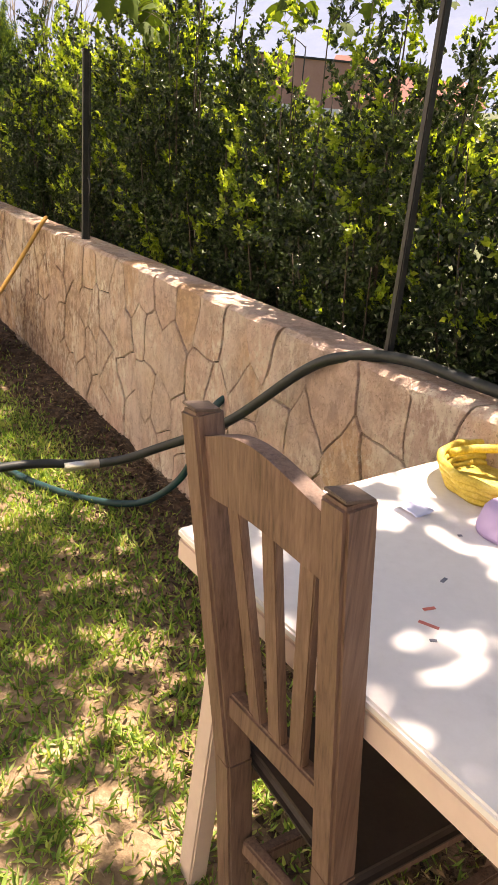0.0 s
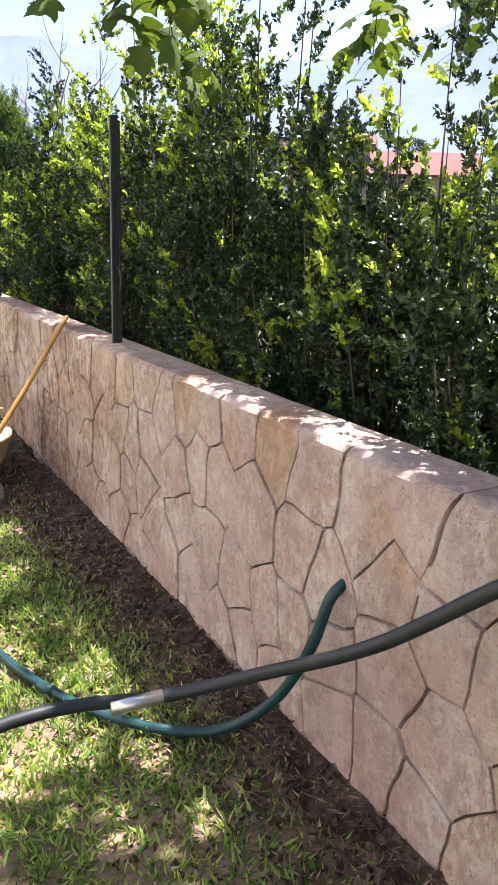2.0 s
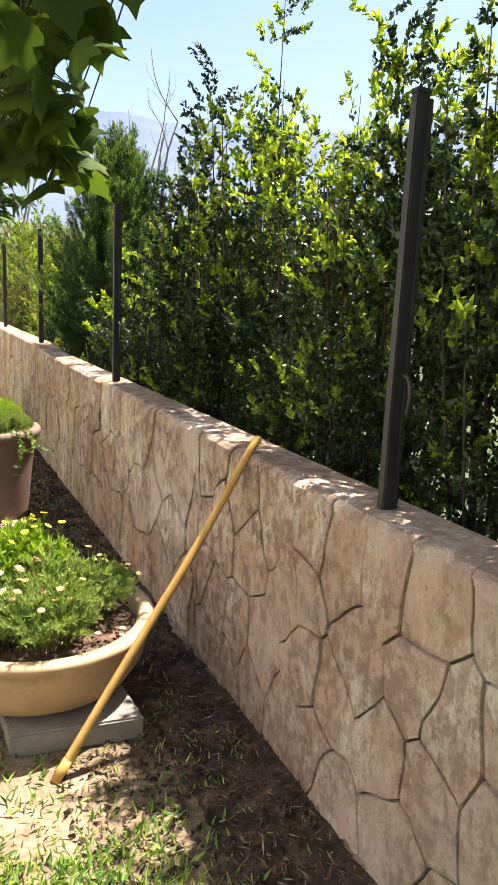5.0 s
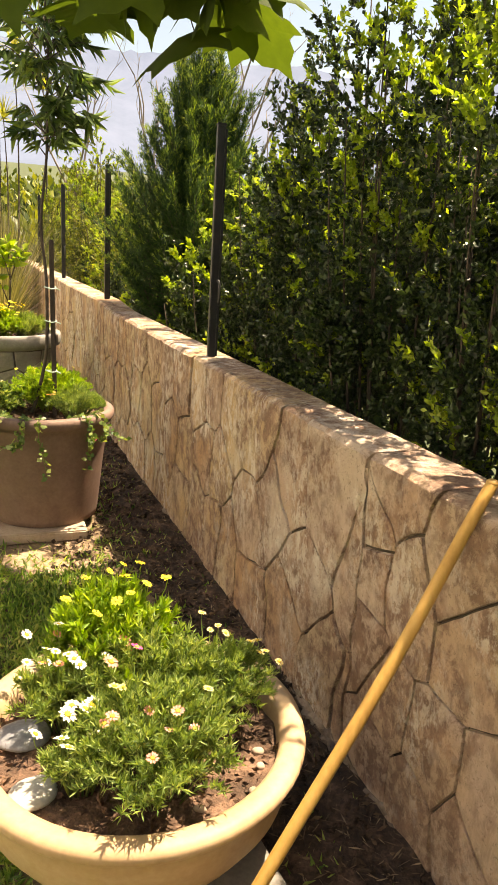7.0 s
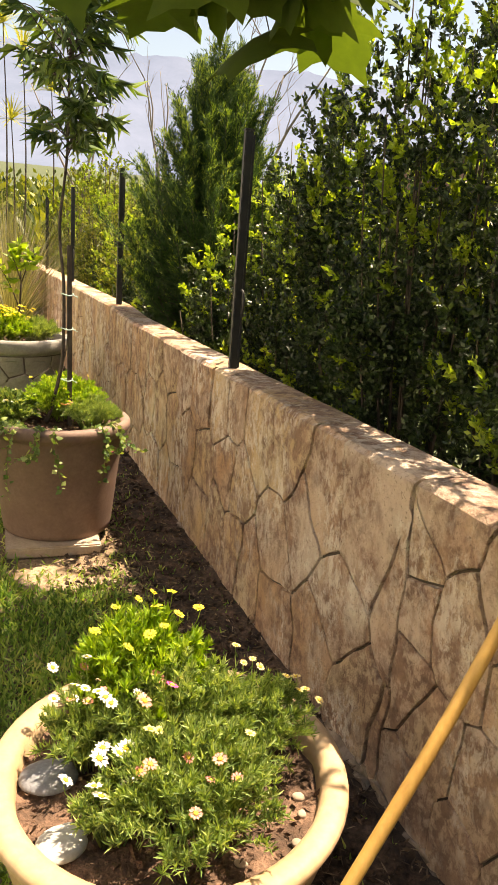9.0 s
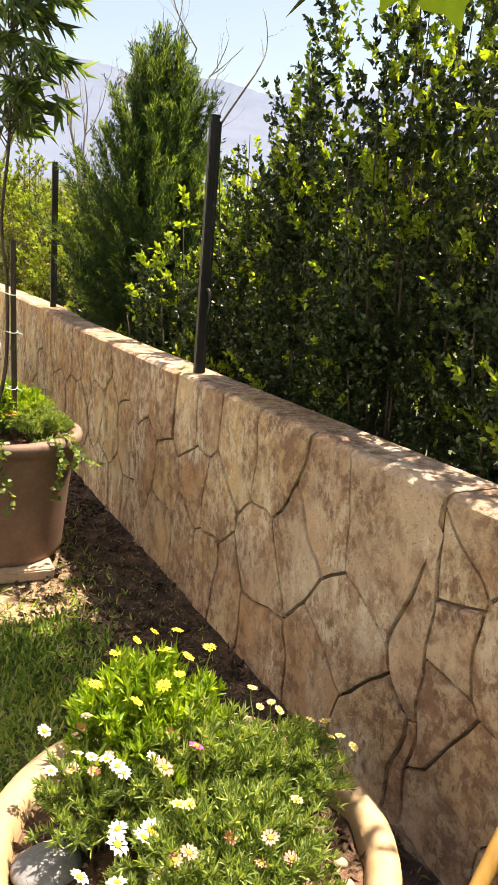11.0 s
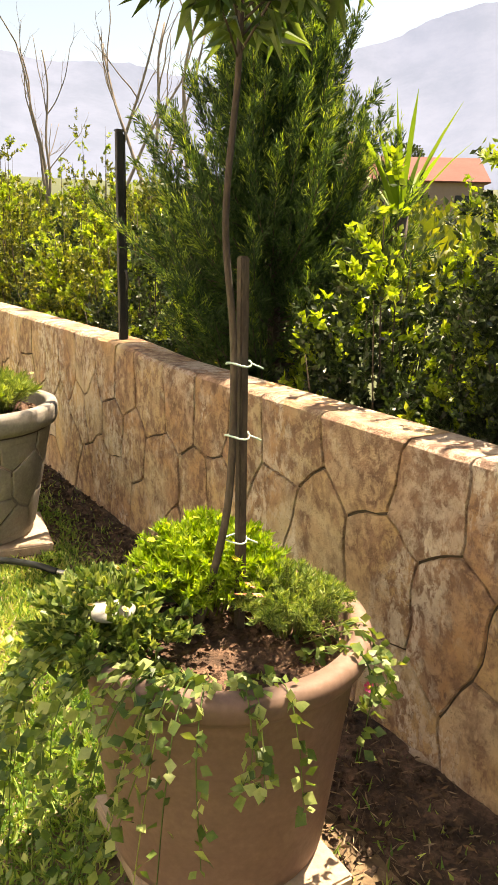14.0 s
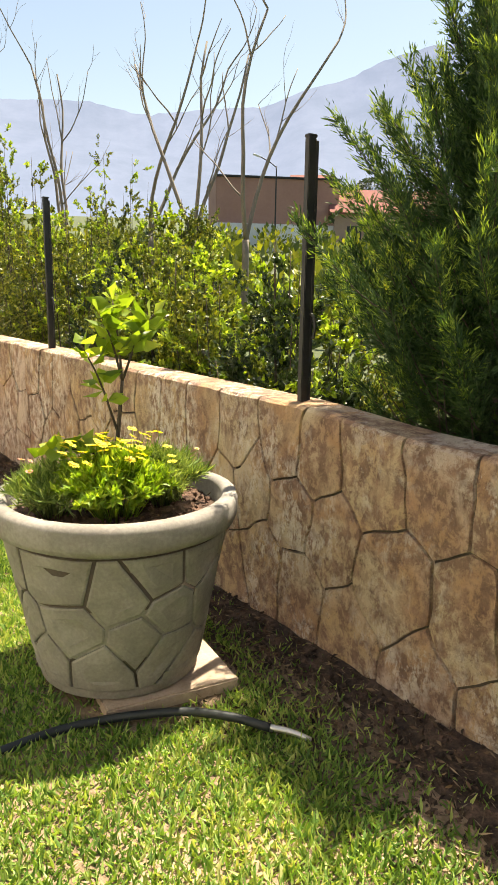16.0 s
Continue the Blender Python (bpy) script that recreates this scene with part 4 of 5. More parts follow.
for k in range(38):
    a = radians(random.uniform(210, 315)) if k > 6 else radians(random.uniform(130, 205))
    d = math.cos(a) * Vector((UX, UY, 0)) + math.sin(a) * Vector((NX, NY, 0))
    long = random.choice([0.03, 0.05, 0.08, 0.12, 0.22]) * random.uniform(0.7, 1.3)
    if 205 < math.degrees(a) < 300:
        long *= 2.0
    else:
        long *= 0.6
    p0 = POT2 + d * 0.18 + Vector((0, 0, ST + 0.01))
    p1 = POT2 + d * 0.30 + Vector((0, 0, ST + 0.06))
    side = max(0.0, -math.sin(a)) * 0.08
    p2 = POT2 + d * (0.335 + side + 0.02 * random.random()) + Vector((0, 0, ST - 0.02))
    p3 = POT2 + d * (0.325 + 1.6 * side + 0.03 * random.random()) + Vector((random.uniform(-0.06, 0.06), random.uniform(-0.06, 0.06), ST - 0.02 - long))
    runs.append(([p0, p1, p2, p3], (0.0018, 0.001)))
    for q in spline([p0, p1, p2, p3], 7):
        for _ in range(2):
            iv_at.append(q + Vector((random.uniform(-0.012, 0.012), random.uniform(-0.012, 0.012), random.uniform(-0.01, 0.012))))
            iv_way.append(d * 0.6 + Vector((random.uniform(-1, 1), random.uniform(-1, 1), random.uniform(-0.7, 0.3))))
tubes("vine_tangle", runs, IVY, ivy, sides=4, steps=4)
leaves("foliage", np.array(iv_at), np.array(iv_way), rng.uniform(0.016, 0.034, len(iv_at)), 0.8, IVY, ivy, fold=0.2)
petal_head("flower", in_pot(POT2, -0.26, 0.2, 0.42), (-0.4, -0.6, 0.5), 0.012, 6, PETAL_M, ivy, "small purple flower")
pebble(in_pot(POT2, 0.06, -0.23, ST + 0.085), 0.05, 0.042, 0.016, PEBBLE, "flat white stone among the leaves", 0.2)

tree = thing("young_tree", in_pot(POT2, -0.02, 0.0, ST), "slender young fruit tree tied to a wooden stake", "tree")
POT2 = POT2 + Vector((0.024, 0.025, 0.025))
foot = in_pot(POT2, 0.015, -0.084, ST - 0.01)
stem = [foot, in_pot(POT2, 0.01, -0.05, ST + 0.1), in_pot(POT2, 0.0, -0.015, ST + 0.3), in_pot(POT2, 0.0, -0.012, ST + 0.6), in_pot(POT2, 0.01, -0.03, ST + 0.85), in_pot(POT2, 0.02, 0.0, ST + 1.15), in_pot(POT2, 0.04, 0.01, ST + 1.5), in_pot(POT2, 0.05, 0.03, ST + 1.85)]
tube("trunk", stem, (0.0095, 0.0045), BARK, tree, sides=8)
tf_at, tf_way, runs = [], [], []
for k in range(74):
    u = random.uniform(1.12, 1.9)
    b = in_pot(POT2, 0.015 + 0.03 * (u - 0.9), 0.0, ST + u)
    a = random.uniform(0, 2 * math.pi)
    d = Vector((math.cos(a), math.sin(a), random.uniform(0.5, 1.2)))
    ln = random.uniform(0.12, 0.32)
    e = b + d * ln * 0.6
    tip = e + Vector((d.x * 0.3, d.y * 0.3, -0.05)) * ln
    runs.append(([b, e, tip], (0.003, 0.0012)))
    for q in spline([b, e, tip], 8)[3:]:
        for _ in range(random.choice((1, 1, 2))):
            tf_at.append(q)
            tf_way.append(Vector((d.x, d.y, -0.5)) + Vector((random.uniform(-0.9, 0.9), random.uniform(-0.9, 0.9), random.uniform(-0.6, 0.4))))
tubes("twigwork", runs, BARK, tree, sides=4, steps=4)
leaves("foliage", np.array(tf_at), np.array(tf_way), rng.uniform(0.055, 0.11, len(tf_at)), 0.17, WILLOW, tree, fold=0.3, droop=0.4)
stake = thing("wooden_stake", in_pot(POT2, 0.01, 0.03, ST), "dark wooden stake holding the young tree", "stake")
part("rod", beam(in_pot(POT2, 0.0, 0.02, ST - 0.05), in_pot(POT2, 0.01, 0.012, ST + 0.78), 0.02, 0.02, along, 0.003), BARK, stake)
for h in (0.19, 0.42, 0.57):
    c = in_pot(POT2, 0.004, 0.004, ST + h)
    tie_pts = [c + Vector((0.026 * math.cos(a), 0.026 * math.sin(a), 0.004 * math.sin(2 * a))) for a in np.linspace(0, 2 * math.pi, 14)]
    tube("tie", tie_pts + [c + Vector((0.05, 0.0, -0.01))], 0.0022, TIE, stake, "pale green plant tie", sides=5, steps=1)

# stone-pattern pot
S3 = 0.545
herb("yellow_daisy", in_pot(POT3, -0.08, -0.04, S3), 0.19, 0.21, 120, 40, 0.036, 0.36, LIME, "bushy green plant covered in yellow daisies", [(PETAL_Y, ring_places(60, 0.02, 0.2, 0.2, 0.28))], head_r=0.018)
herb("grassy_herb", in_pot(POT3, -0.02, 0.16, S3), 0.16, 0.17, 130, 40, 0.045, 0.07, HERB, "fine grassy bright green herb in the pot", [(PETAL_C, ring_places(8, 0.1, 0.17, 0.16, 0.2, -20, 100))], head_r=0.01)
herb("grassy_herb", in_pot(POT3, 0.05, -0.2, S3), 0.15, 0.15, 110, 36, 0.045, 0.07, HERB, "fine grassy bright green herb in the pot", [(PETAL_P, ring_places(3, 0.05, 0.12, 0.16, 0.19))], head_r=0.012)
citrus = thing("citrus_sapling", in_pot(POT3, 0.08, 0.03, S3), "small sapling with crooked stem and broad glossy leaves", "sapling")
cs = [in_pot(POT3, 0.08, 0.0, S3 - 0.01), in_pot(POT3, 0.06, 0.03, S3 + 0.14), in_pot(POT3, 0.08, 0.05, S3 + 0.24), in_pot(POT3, 0.06, 0.06, S3 + 0.42)]
tube("trunk", cs, (0.012, 0.006), BARK, citrus)
c_at, c_way, runs = [], [], []
for b, tip in ((cs[2], in_pot(POT3, 0.02, -0.1, S3 + 0.55)), (cs[3], in_pot(POT3, 0.02, 0.16, S3 + 0.64)), (cs[3], in_pot(POT3, 0.1, 0.05, S3 + 0.68)), (cs[1], in_pot(POT3, 0.0, -0.24, S3 + 0.22)), (cs[3], in_pot(POT3, 0.05, -0.02, S3 + 0.64))):
    midp = (b + tip) / 2 + Vector((0, 0, 0.03))
    runs.append(([b, midp, tip], (0.005, 0.002)))
    for q in spline([b, midp, tip], 5)[3:]:
        for _ in range(3):
            c_at.append(q)
            c_way.append(Vector((random.uniform(-1, 1), random.uniform(-1, 1), random.uniform(-0.1, 0.9))))
tubes("twigwork", runs, BARK, citrus, sides=5)
leaves("foliage", np.array(c_at), np.array(c_way), rng.uniform(0.06, 0.1, len(c_at)), 0.5, YOUNG, citrus, fold=0.25, droop=0.1)

# ---- hedge and shrubs behind the wall ----


def shrub(name, s, w, height, rs, rw, shoots, twigs, per, mat, young, label, leaf=0.0225, ratio=0.56, first=0.12, category="hedge shrub", crown=0.3, young_share=0.2):
    """A shrub of upright shoots set with small leaves, fresh ones at the tips, more of them high up for a backlit
    crown.
    """
    at = W(s, w, 0)
    t = thing(name, at, label, category, "hedge" if category == "hedge shrub" else "")
    a, r = rng.uniform(0, 2 * np.pi, shoots), np.sqrt(rng.uniform(0, 1, shoots))
    h = height * (1 - crown * r ** 2) * rng.uniform(0.7, 1.06, shoots)
    lo = rng.uniform(0.05, 0.65, shoots) * h
    ax, bx = rs * r * np.cos(a), rw * r * np.sin(a)
    runs = []
    for i in range(shoots):
        p = [W(s + ax[i] * k, w + bx[i] * k, h[i] * z) for k, z in ((0.25, 0.0), (0.55, 0.35), (0.85, 0.7), (1.0, 1.0))]
        runs.append((p, (0.009, 0.002)))
    tubes("woody_frame", runs, BARK, t, sides=4, steps=3)
    clumps = shoots * 9
    cs_i = rng.integers(0, shoots, clumps)
    cu = rng.uniform(0, 1, clumps) ** 0.8
    ch = lo[cs_i] * 0.4 + (h[cs_i] - lo[cs_i] * 0.4) * cu
    ck = 0.3 + 0.75 * (ch / h[cs_i]) ** 0.6
    # bright clumps grow commoner with height: backlight on the crown given as leaf colour
    bright = (rng.uniform(0, 1, clumps) < young_share * (0.22 + 2.6 * np.clip(ch / height - 0.45, 0, 1)))
    pick_c = rng.integers(0, clumps, twigs)
    thick = 0.085 * (1.15 - 0.55 * cu[pick_c])
    S = s + ax[cs_i][pick_c] * ck[pick_c] + rng.normal(size=twigs) * thick
    D = w + bx[cs_i][pick_c] * ck[pick_c] + rng.normal(size=twigs) * thick
    z = np.maximum(0.03, ch[pick_c] + rng.normal(size=twigs) * 0.075)
    D = np.where(z < 1.02, np.maximum(D, 0.31), D)
    root = np.stack([S * UX + (D + FACE) * NX, S * UY + (D + FACE) * NY, z], 1)
    out = root - np.array(at)
    out[:, 2] = 0
    aim = unit(unit(out) * 0.5 + rng.normal(size=(twigs, 3)) * 0.45 + np.array((0, 0, 0.85)))
    span = rng.uniform(0.05, 0.15, twigs)
    v = rng.uniform(0, 1, (twigs, per))
    place = root[:, None] + aim[:, None] * (span[:, None] * v)[:, :, None] + rng.normal(size=(twigs, per, 3)) * 0.004
    way = aim[:, None] * 0.7 + rng.normal(size=place.shape) * 0.5
    fresh = (v > 0.25) & (bright[pick_c] & (rng.uniform(0, 1, twigs) < 0.85))[:, None]
    for nm, pick, m, sc in (("foliage", ~fresh, mat, 1.0), ("young_backlit_leaves", fresh, young, 1.15)):
        q, d = place[pick], way[pick]
        leaves(nm, q, d, leaf * sc * rng.uniform(0.65, 1.25, len(q)), ratio, m, t, "" if nm == "foliage" else "bright fresh leaf tips, denser high up to put backlight into the colour", fold=0.3)
    return t


for s, w, h, rs in ((-2.6, 0.6, 2.2, 0.5), (-1.7, 0.55, 2.3, 0.5), (-0.9, 0.6, 2.4, 0.48), (-0.15, 0.55, 2.25, 0.45), (0.55, 0.6, 2.2, 0.42), (1.2, 0.55, 2.12, 0.4), (1.75, 0.6, 2.0, 0.36), (2.25, 0.62, 1.95, 0.34), (2.75, 0.55, 2.5, 0.36), (3.3, 0.6, 2.45, 0.36), (3.9, 0.56, 2.25, 0.38), (4.5, 0.6, 2.2, 0.36), (5.0, 0.58, 2.6, 0.36), (5.55, 0.64, 2.15, 0.34), (6.15, 0.62, 2.0, 0.33)):
    shrub("hedge_shrub", s, w, h, rs, 0.36, 24, 1500, 37, HEDGE, YOUNG, "dense dark green small-leaved hedge shrub with bright tips", crown=0.34, young_share=0.46)
for s, w, h, rs, m in ((6.75, 0.55, 1.55, 0.34, HEDGE), (7.15, 0.75, 1.4, 0.34, HEDGE), (8.75, 0.5, 1.55, 0.3, HEDGE), (9.3, 0.55, 1.35, 0.36, YELLOWISH), (9.85, 0.6, 1.75, 0.4, YELLOWISH), (10.4, 0.7, 1.6, 0.42, YELLOWISH), (11.2, 0.8, 1.75, 0.45, HEDGE), (12.1, 0.8, 2.1, 0.5, YELLOWISH), (13.1, 0.9, 2.6, 0.55, YELLOWISH), (14.2, 1.1, 3.0, 0.6, YELLOWISH), (10.9, 1.8, 1.6, 0.6, HEDGE), (12.6, 2.2, 2.5, 0.7, YELLOWISH), (14.6, 2.6, 3.3, 0.8, YELLOWISH), (9.3, 1.6, 1.25, 0.5, YELLOWISH), (15.2, 0.9, 2.5, 0.7, YELLOWISH), (16.3, 0.8, 2.7, 0.8, YELLOWISH), (16.9, 1.9, 2.9, 0.9, YELLOWISH), (13.6, 1.7, 2.6, 0.7, YELLOWISH), (17.0, -0.7, 2.2, 0.8, HEDGE)):
    shrub("garden_shrub", s, w, h, rs, 0.42, 16, 700, 32, m, YOUNG, "loose yellow-green shrub growing behind the wall", leaf=0.03, category="shrub", crown=0.4, young_share=0.45)

# ---- conifer ----
con = thing("conifer_tree", W(7.68, 0.62, 0), "soft dark green conifer with feathery light tips behind the wall", "conifer")
tube("trunk", [W(7.68, 0.62, 0), W(7.69, 0.63, 0.8), W(7.67, 0.62, 1.6), W(7.68, 0.62, 2.5)], (0.045, 0.008), BARK, con)
random.seed(23)
runs, inner_at, inner_way, tip_at, tip_way = [], [], [], [], []
for k in range(330):
    z0 = 0.62 + 1.68 * (k / 330) ** 0.95
    wide = 0.63 if z0 < 1.25 else 0.63 - 0.53 * (z0 - 1.25) / 1.05
    wide *= min(1.0, 0.5 + (z0 - 0.6) * 1.3) * (random.uniform(0.3, 0.6) if k % 4 == 0 else random.uniform(0.7, 1.08) * (1.25 if k % 13 == 5 and z0 < 1.6 else 1.0))
    a = k * 2.39996 + random.uniform(-0.5, 0.5)
    d = Vector((math.cos(a), math.sin(a), 0))
    core = W(7.68, 0.62, z0 - 0.12)
    b = core + d * wide * 0.62 + Vector((0, 0, 0.1))
    e = core + d * wide + Vector((random.uniform(-0.05, 0.05), random.uniform(-0.05, 0.05), random.uniform(0.26, 0.46)))
    line = spline([core, b, e], 9)
    runs.append((line, (0.006, 0.0012)))
    if z0 < 0.95 and random.random() < 0.55:
        continue
    for i, q in enumerate(line[3:]):
        ahead = (line[min(i + 4, len(line) - 1)] - line[i + 2]).normalized()
        u = i / (len(line) - 4)
        for _ in range(4):
            aim = (ahead + Vector((random.gauss(0, 0.42), random.gauss(0, 0.42), random.gauss(0.16, 0.3)))).normalized()
            ln = random.uniform(0.06, 0.15) * (1.15 - 0.5 * u)
            light_tip = u > 0.55 and k % 4 and random.random() < 0.55
            for _ in range(21):
                m = random.random()
                spot = q + aim * ln * m + Vector((random.gauss(0, 0.006), random.gauss(0, 0.006), random.gauss(0, 0.006)))
                turn = aim + Vector((random.gauss(0, 0.32), random.gauss(0, 0.32), random.gauss(0, 0.32)))
                if light_tip and m > 0.3:
                    tip_at.append(tuple(spot)), tip_way.append(tuple(turn))
                else:
                    inner_at.append(tuple(spot)), inner_way.append(tuple(turn))
tubes("branchwork", runs, BARK, con, sides=3, steps=1)
leaves("needle_mass", np.array(inner_at), np.array(inner_way), rng.uniform(0.016, 0.038, len(inner_at)), 0.17, CONIFER, con, fold=0.2)
leaves("tip_sprays", np.array(tip_at), np.array(tip_way), rng.uniform(0.014, 0.034, len(tip_at)), 0.14, CONIFER_TIP, con, "light green feathery tips", fold=0.2)

# ---- yucca, reeds, bare trees ----


def blades(name, at, n, length, width, spread, mat, label, category, parent_name):
    t = thing(name, at, label, category)
    v, f = [], []
    for k in range(n):
        a = random.uniform(0, 2 * math.pi)
        tilt = random.uniform(0.05, spread)
        d = Vector((math.cos(a) * math.sin(tilt), math.sin(a) * math.sin(tilt), math.cos(tilt)))
        side = Vector((-math.sin(a), math.cos(a), 0))
        ln = length * random.uniform(0.7, 1.1)
        b = len(v)
        for i in range(5):
            u = i / 4
            c = Vector(at) + d * ln * u + Vector((d.x, d.y, 0)) * 0.35 * ln * u * u - Vector((0, 0, 0.25 * tilt * ln * u * u))
            wd = width * (1 - u) ** 0.6 * (0.6 + 0.8 * u)
            v += [c - side * wd, c + side * wd]
        f += [(b + 2 * i, b + 2 * i + 1, b + 2 * i + 3, b + 2 * i + 2) for i in range(4)]
    put(parent_name, v, f, mat, t, smooth=True)
    return t


blades("yucca_plant", W(7.35, 1.05, 1.45), 24, 0.55, 0.02, 0.75, YUCCALEAF, "spiky bright green yucca behind the shrubs", "yucca", "blade_mass")
tube("stem", [W(7.35, 1.05, 0), W(7.35, 1.05, 0.7), W(7.35, 1.05, 1.5)], (0.05, 0.04), BARK, bpy.data.objects["yucca_plant"])
blades("reed_clump", W(12.7, -0.42, 0.0), 900, 1.95, 0.0045, 0.95, REED, "tall arching clump of brownish reed grass", "reed grass", "blade_mass")
blades("reed_clump", W(15.6, -0.25, 0.0), 260, 2.0, 0.006, 0.8, REED, "tall arching clump of brownish reed grass", "reed grass", "blade_mass")


def bare_tree(s, w, height, lean, seed):
    r = random.Random(seed)
    t = thing("bare_tree", W(s, w, 0), "leafless pale-barked tree with thin upright branches", "tree", "bare trees")
    top = W(s + lean * 0.3, w, height * 0.45)
    tube("trunk", [W(s, w, 0), W(s + 0.03, w, height * 0.15), W(s + lean * 0.15 - 0.03, w + 0.02, height * 0.3), top], (0.05, 0.034), PALEBARK, t)
    runs = []

    def grow(p, d, ln, rad, level):
        pts, way, n = [p], d, 5
        for i in range(n):
            way = (way + Vector((r.uniform(-0.24, 0.24), r.uniform(-0.24, 0.24), r.uniform(-0.04, 0.16)))).normalized()
            pts.append(pts[-1] + way * ln / n)
        runs.append((pts, (rad, rad * 0.42)))
        if level < 3:
            for _ in range(2 if level else 3):
                i = r.randint(1, n)
                k = (d + Vector((r.uniform(-0.9, 0.9), r.uniform(-0.9, 0.9), r.uniform(-0.15, 0.4)))).normalized()
                grow(pts[i], k, ln * r.uniform(0.3, 0.55), rad * 0.4, level + 1)
    for i in range(2 if seed % 2 else 3):
        a = 2 * math.pi * (i + 0.5 * r.random()) / (2 if seed % 2 else 3) + 0.4
        grow(top, Vector((0.34 * math.cos(a), 0.34 * math.sin(a), 1)).normalized(), height * 0.5, 0.024, 0)
    tubes("branchwork", runs, PALEBARK, t, sides=5, steps=2)


bare_tree(13.67, 2.5, 4.2, 0.2, 1)
bare_tree(12.87, 2.5, 4.0, -0.3, 2)
bare_tree(12.0, 2.5, 3.9, -0.5, 3)
bare_tree(15.5, 2.2, 4.2, 0.1, 4)
bare_tree(16.5, 1.0, 4.4, 0.1, 6)

for n_head, (hx, hy, hz) in enumerate(((-7.71, 15.8, 4.47), (-7.98, 15.88, 3.34), (-7.96, 15.57, 4.85), (-7.3, 16.1, 3.9))):
    spiky = blades("dracaena_plant", (hx, hy, hz), 60, 0.5, 0.017, 1.6, DRACAENALEAF, "spiky yellow-green dracaena head on a tall thin stem", "dracaena", "blade_mass")
    tube("stem", [(hx, hy, hz + 0.05), (hx + 0.05, hy, hz * 0.6), (hx - 0.05, hy + 0.05, 0)], (0.008, 0.018), BARK, spiky)

# ---- unseen plain wall added behind the walker: closes the garden, bounces sun onto the stones ----
back_wall = part("wall_bounce", bevelled(Matrix.Translation(W(4.0, -4.6, 2.4)) @ pose(0, 0, 0, 0, 0, math.degrees(math.atan2(UY, UX))), (24, 0.3, 4.9), 0.02), BOUNCE_CREAM)
tagged(back_wall, "plain cream wall behind the lawn, unseen, added to bounce sunlight", "wall", kind="structure")

# ---- houses far behind ----


def house(x, y, z, wide, deep, high, roof_h, wall_mat, turn, label):
    """A low house: walls, a tiled roof laid in courses, and windows with their frames."""
    t = thing("house", (x, y, z), label, "house")
    m = Matrix.Translation((x, y, z)) @ pose(0, 0, 0, 0, 0, turn)
    part("wall", bevelled(m @ Matrix.Translation((0, 0, high / 2 - 1.5)), (wide, deep, high + 3), 0), wall_mat, t)
    o, steps = 0.4, 9
    roof_ob = put("roof", [m @ Vector(q) for q in ((-wide / 2 - o, -deep / 2 - o, high), (wide / 2 + o, -deep / 2 - o, high), (wide / 2 + o, deep / 2 + o, high), (-wide / 2 - o, deep / 2 + o, high), (-wide / 2 - o, 0, high + roof_h), (wide / 2 + o, 0, high + roof_h))], [(0, 1, 5, 4), (2, 3, 4, 5), (1, 2, 5), (3, 0, 4), (3, 2, 1, 0)], ROOF, t, "low red clay tile roof")
    slope = math.degrees(math.atan2(roof_h, deep / 2 + o))
    for i in range(steps):
        u = (i + 0.5) / steps
        at = m @ Matrix.Translation((0, (-deep / 2 - o) * (1 - u), high + roof_h * u + 0.07)) @ pose(0, 0, 0, slope + 4, 0, 0)
        part("tile_course", bevelled(at, (wide + 2 * o, 1.1 * (deep / 2 + o) / steps, 0.07), 0), ROOF, roof_ob)
    for i in range(3):
        q = m @ Vector((-wide / 2 + wide * (i + 0.5) / 3, -deep / 2 - 0.03, high * 0.45))
        part("window", bevelled(Matrix.Translation(q) @ pose(0, 0, 0, 0, 0, turn), (1.1, 0.1, 1.1), 0.02), POSTPAINT, t)


wn_at, wn_way = [], []
random.seed(8)
for k in range(420):
    a, d = radians(random.uniform(-42, 42)), random.uniform(18, 58)
    x, y = -2 + d * math.sin(a), 3 + d * math.cos(a)
    hgt = random.uniform(0.8, 2.6)
    for _ in range(70):
        q = Vector((random.gauss(0, 0.5), random.gauss(0, 0.5), random.random())).normalized() * random.uniform(0.6, 1.0)
        wn_at.append((x + q.x * hgt * 0.7, y + q.y * hgt * 0.7, terrain(x, y) + hgt * 0.9 * max(0.05, q.z)))
        wn_way.append((q.x + random.uniform(-0.5, 0.5), q.y + random.uniform(-0.5, 0.5), q.z + 0.2))
woods = leaves("far_scrub", np.array(wn_at), np.array(wn_way), rng.uniform(0.2, 0.5, len(wn_at)), 0.6, YELLOWISH, fold=0.3)
tagged(woods, "scattered green scrub on the slope behind the garden", "scrub", kind="stuff")
house(13.6, 63.5, 4.1, 9.0, 7.5, 2.6, 2.1, RENDERED, -6, "house with pinkish walls and red clay tile roof")
house(10.2, 78.0, 8.2, 3.4, 4.0, 2.6, 1.1, PALEWALL, -12, "small pale house behind the tiled one")
house(38, 60, 4.2, 15, 9, 2.4, 2.2, RENDERED, -40, "house with pinkish walls and red clay tile roof")
barn = thing("brick_building", (4.4, 63.0, 3.8), "long low reddish brown building with a flat roofline", "building")
part("wall", bevelled(Matrix.Translation((4.4, 64.5, 5.6)) @ pose(0, 0, 0, 0, 0, 2), (9.4, 7.0, 7.2), 0.03), BRICKWALL, barn)
part("coping", bevelled(Matrix.Translation((4.4, 64.5, 9.26)) @ pose(0, 0, 0, 0, 0, 2), (9.7, 7.3, 0.14), 0.03), POSTPAINT, barn, "thin dark coping")
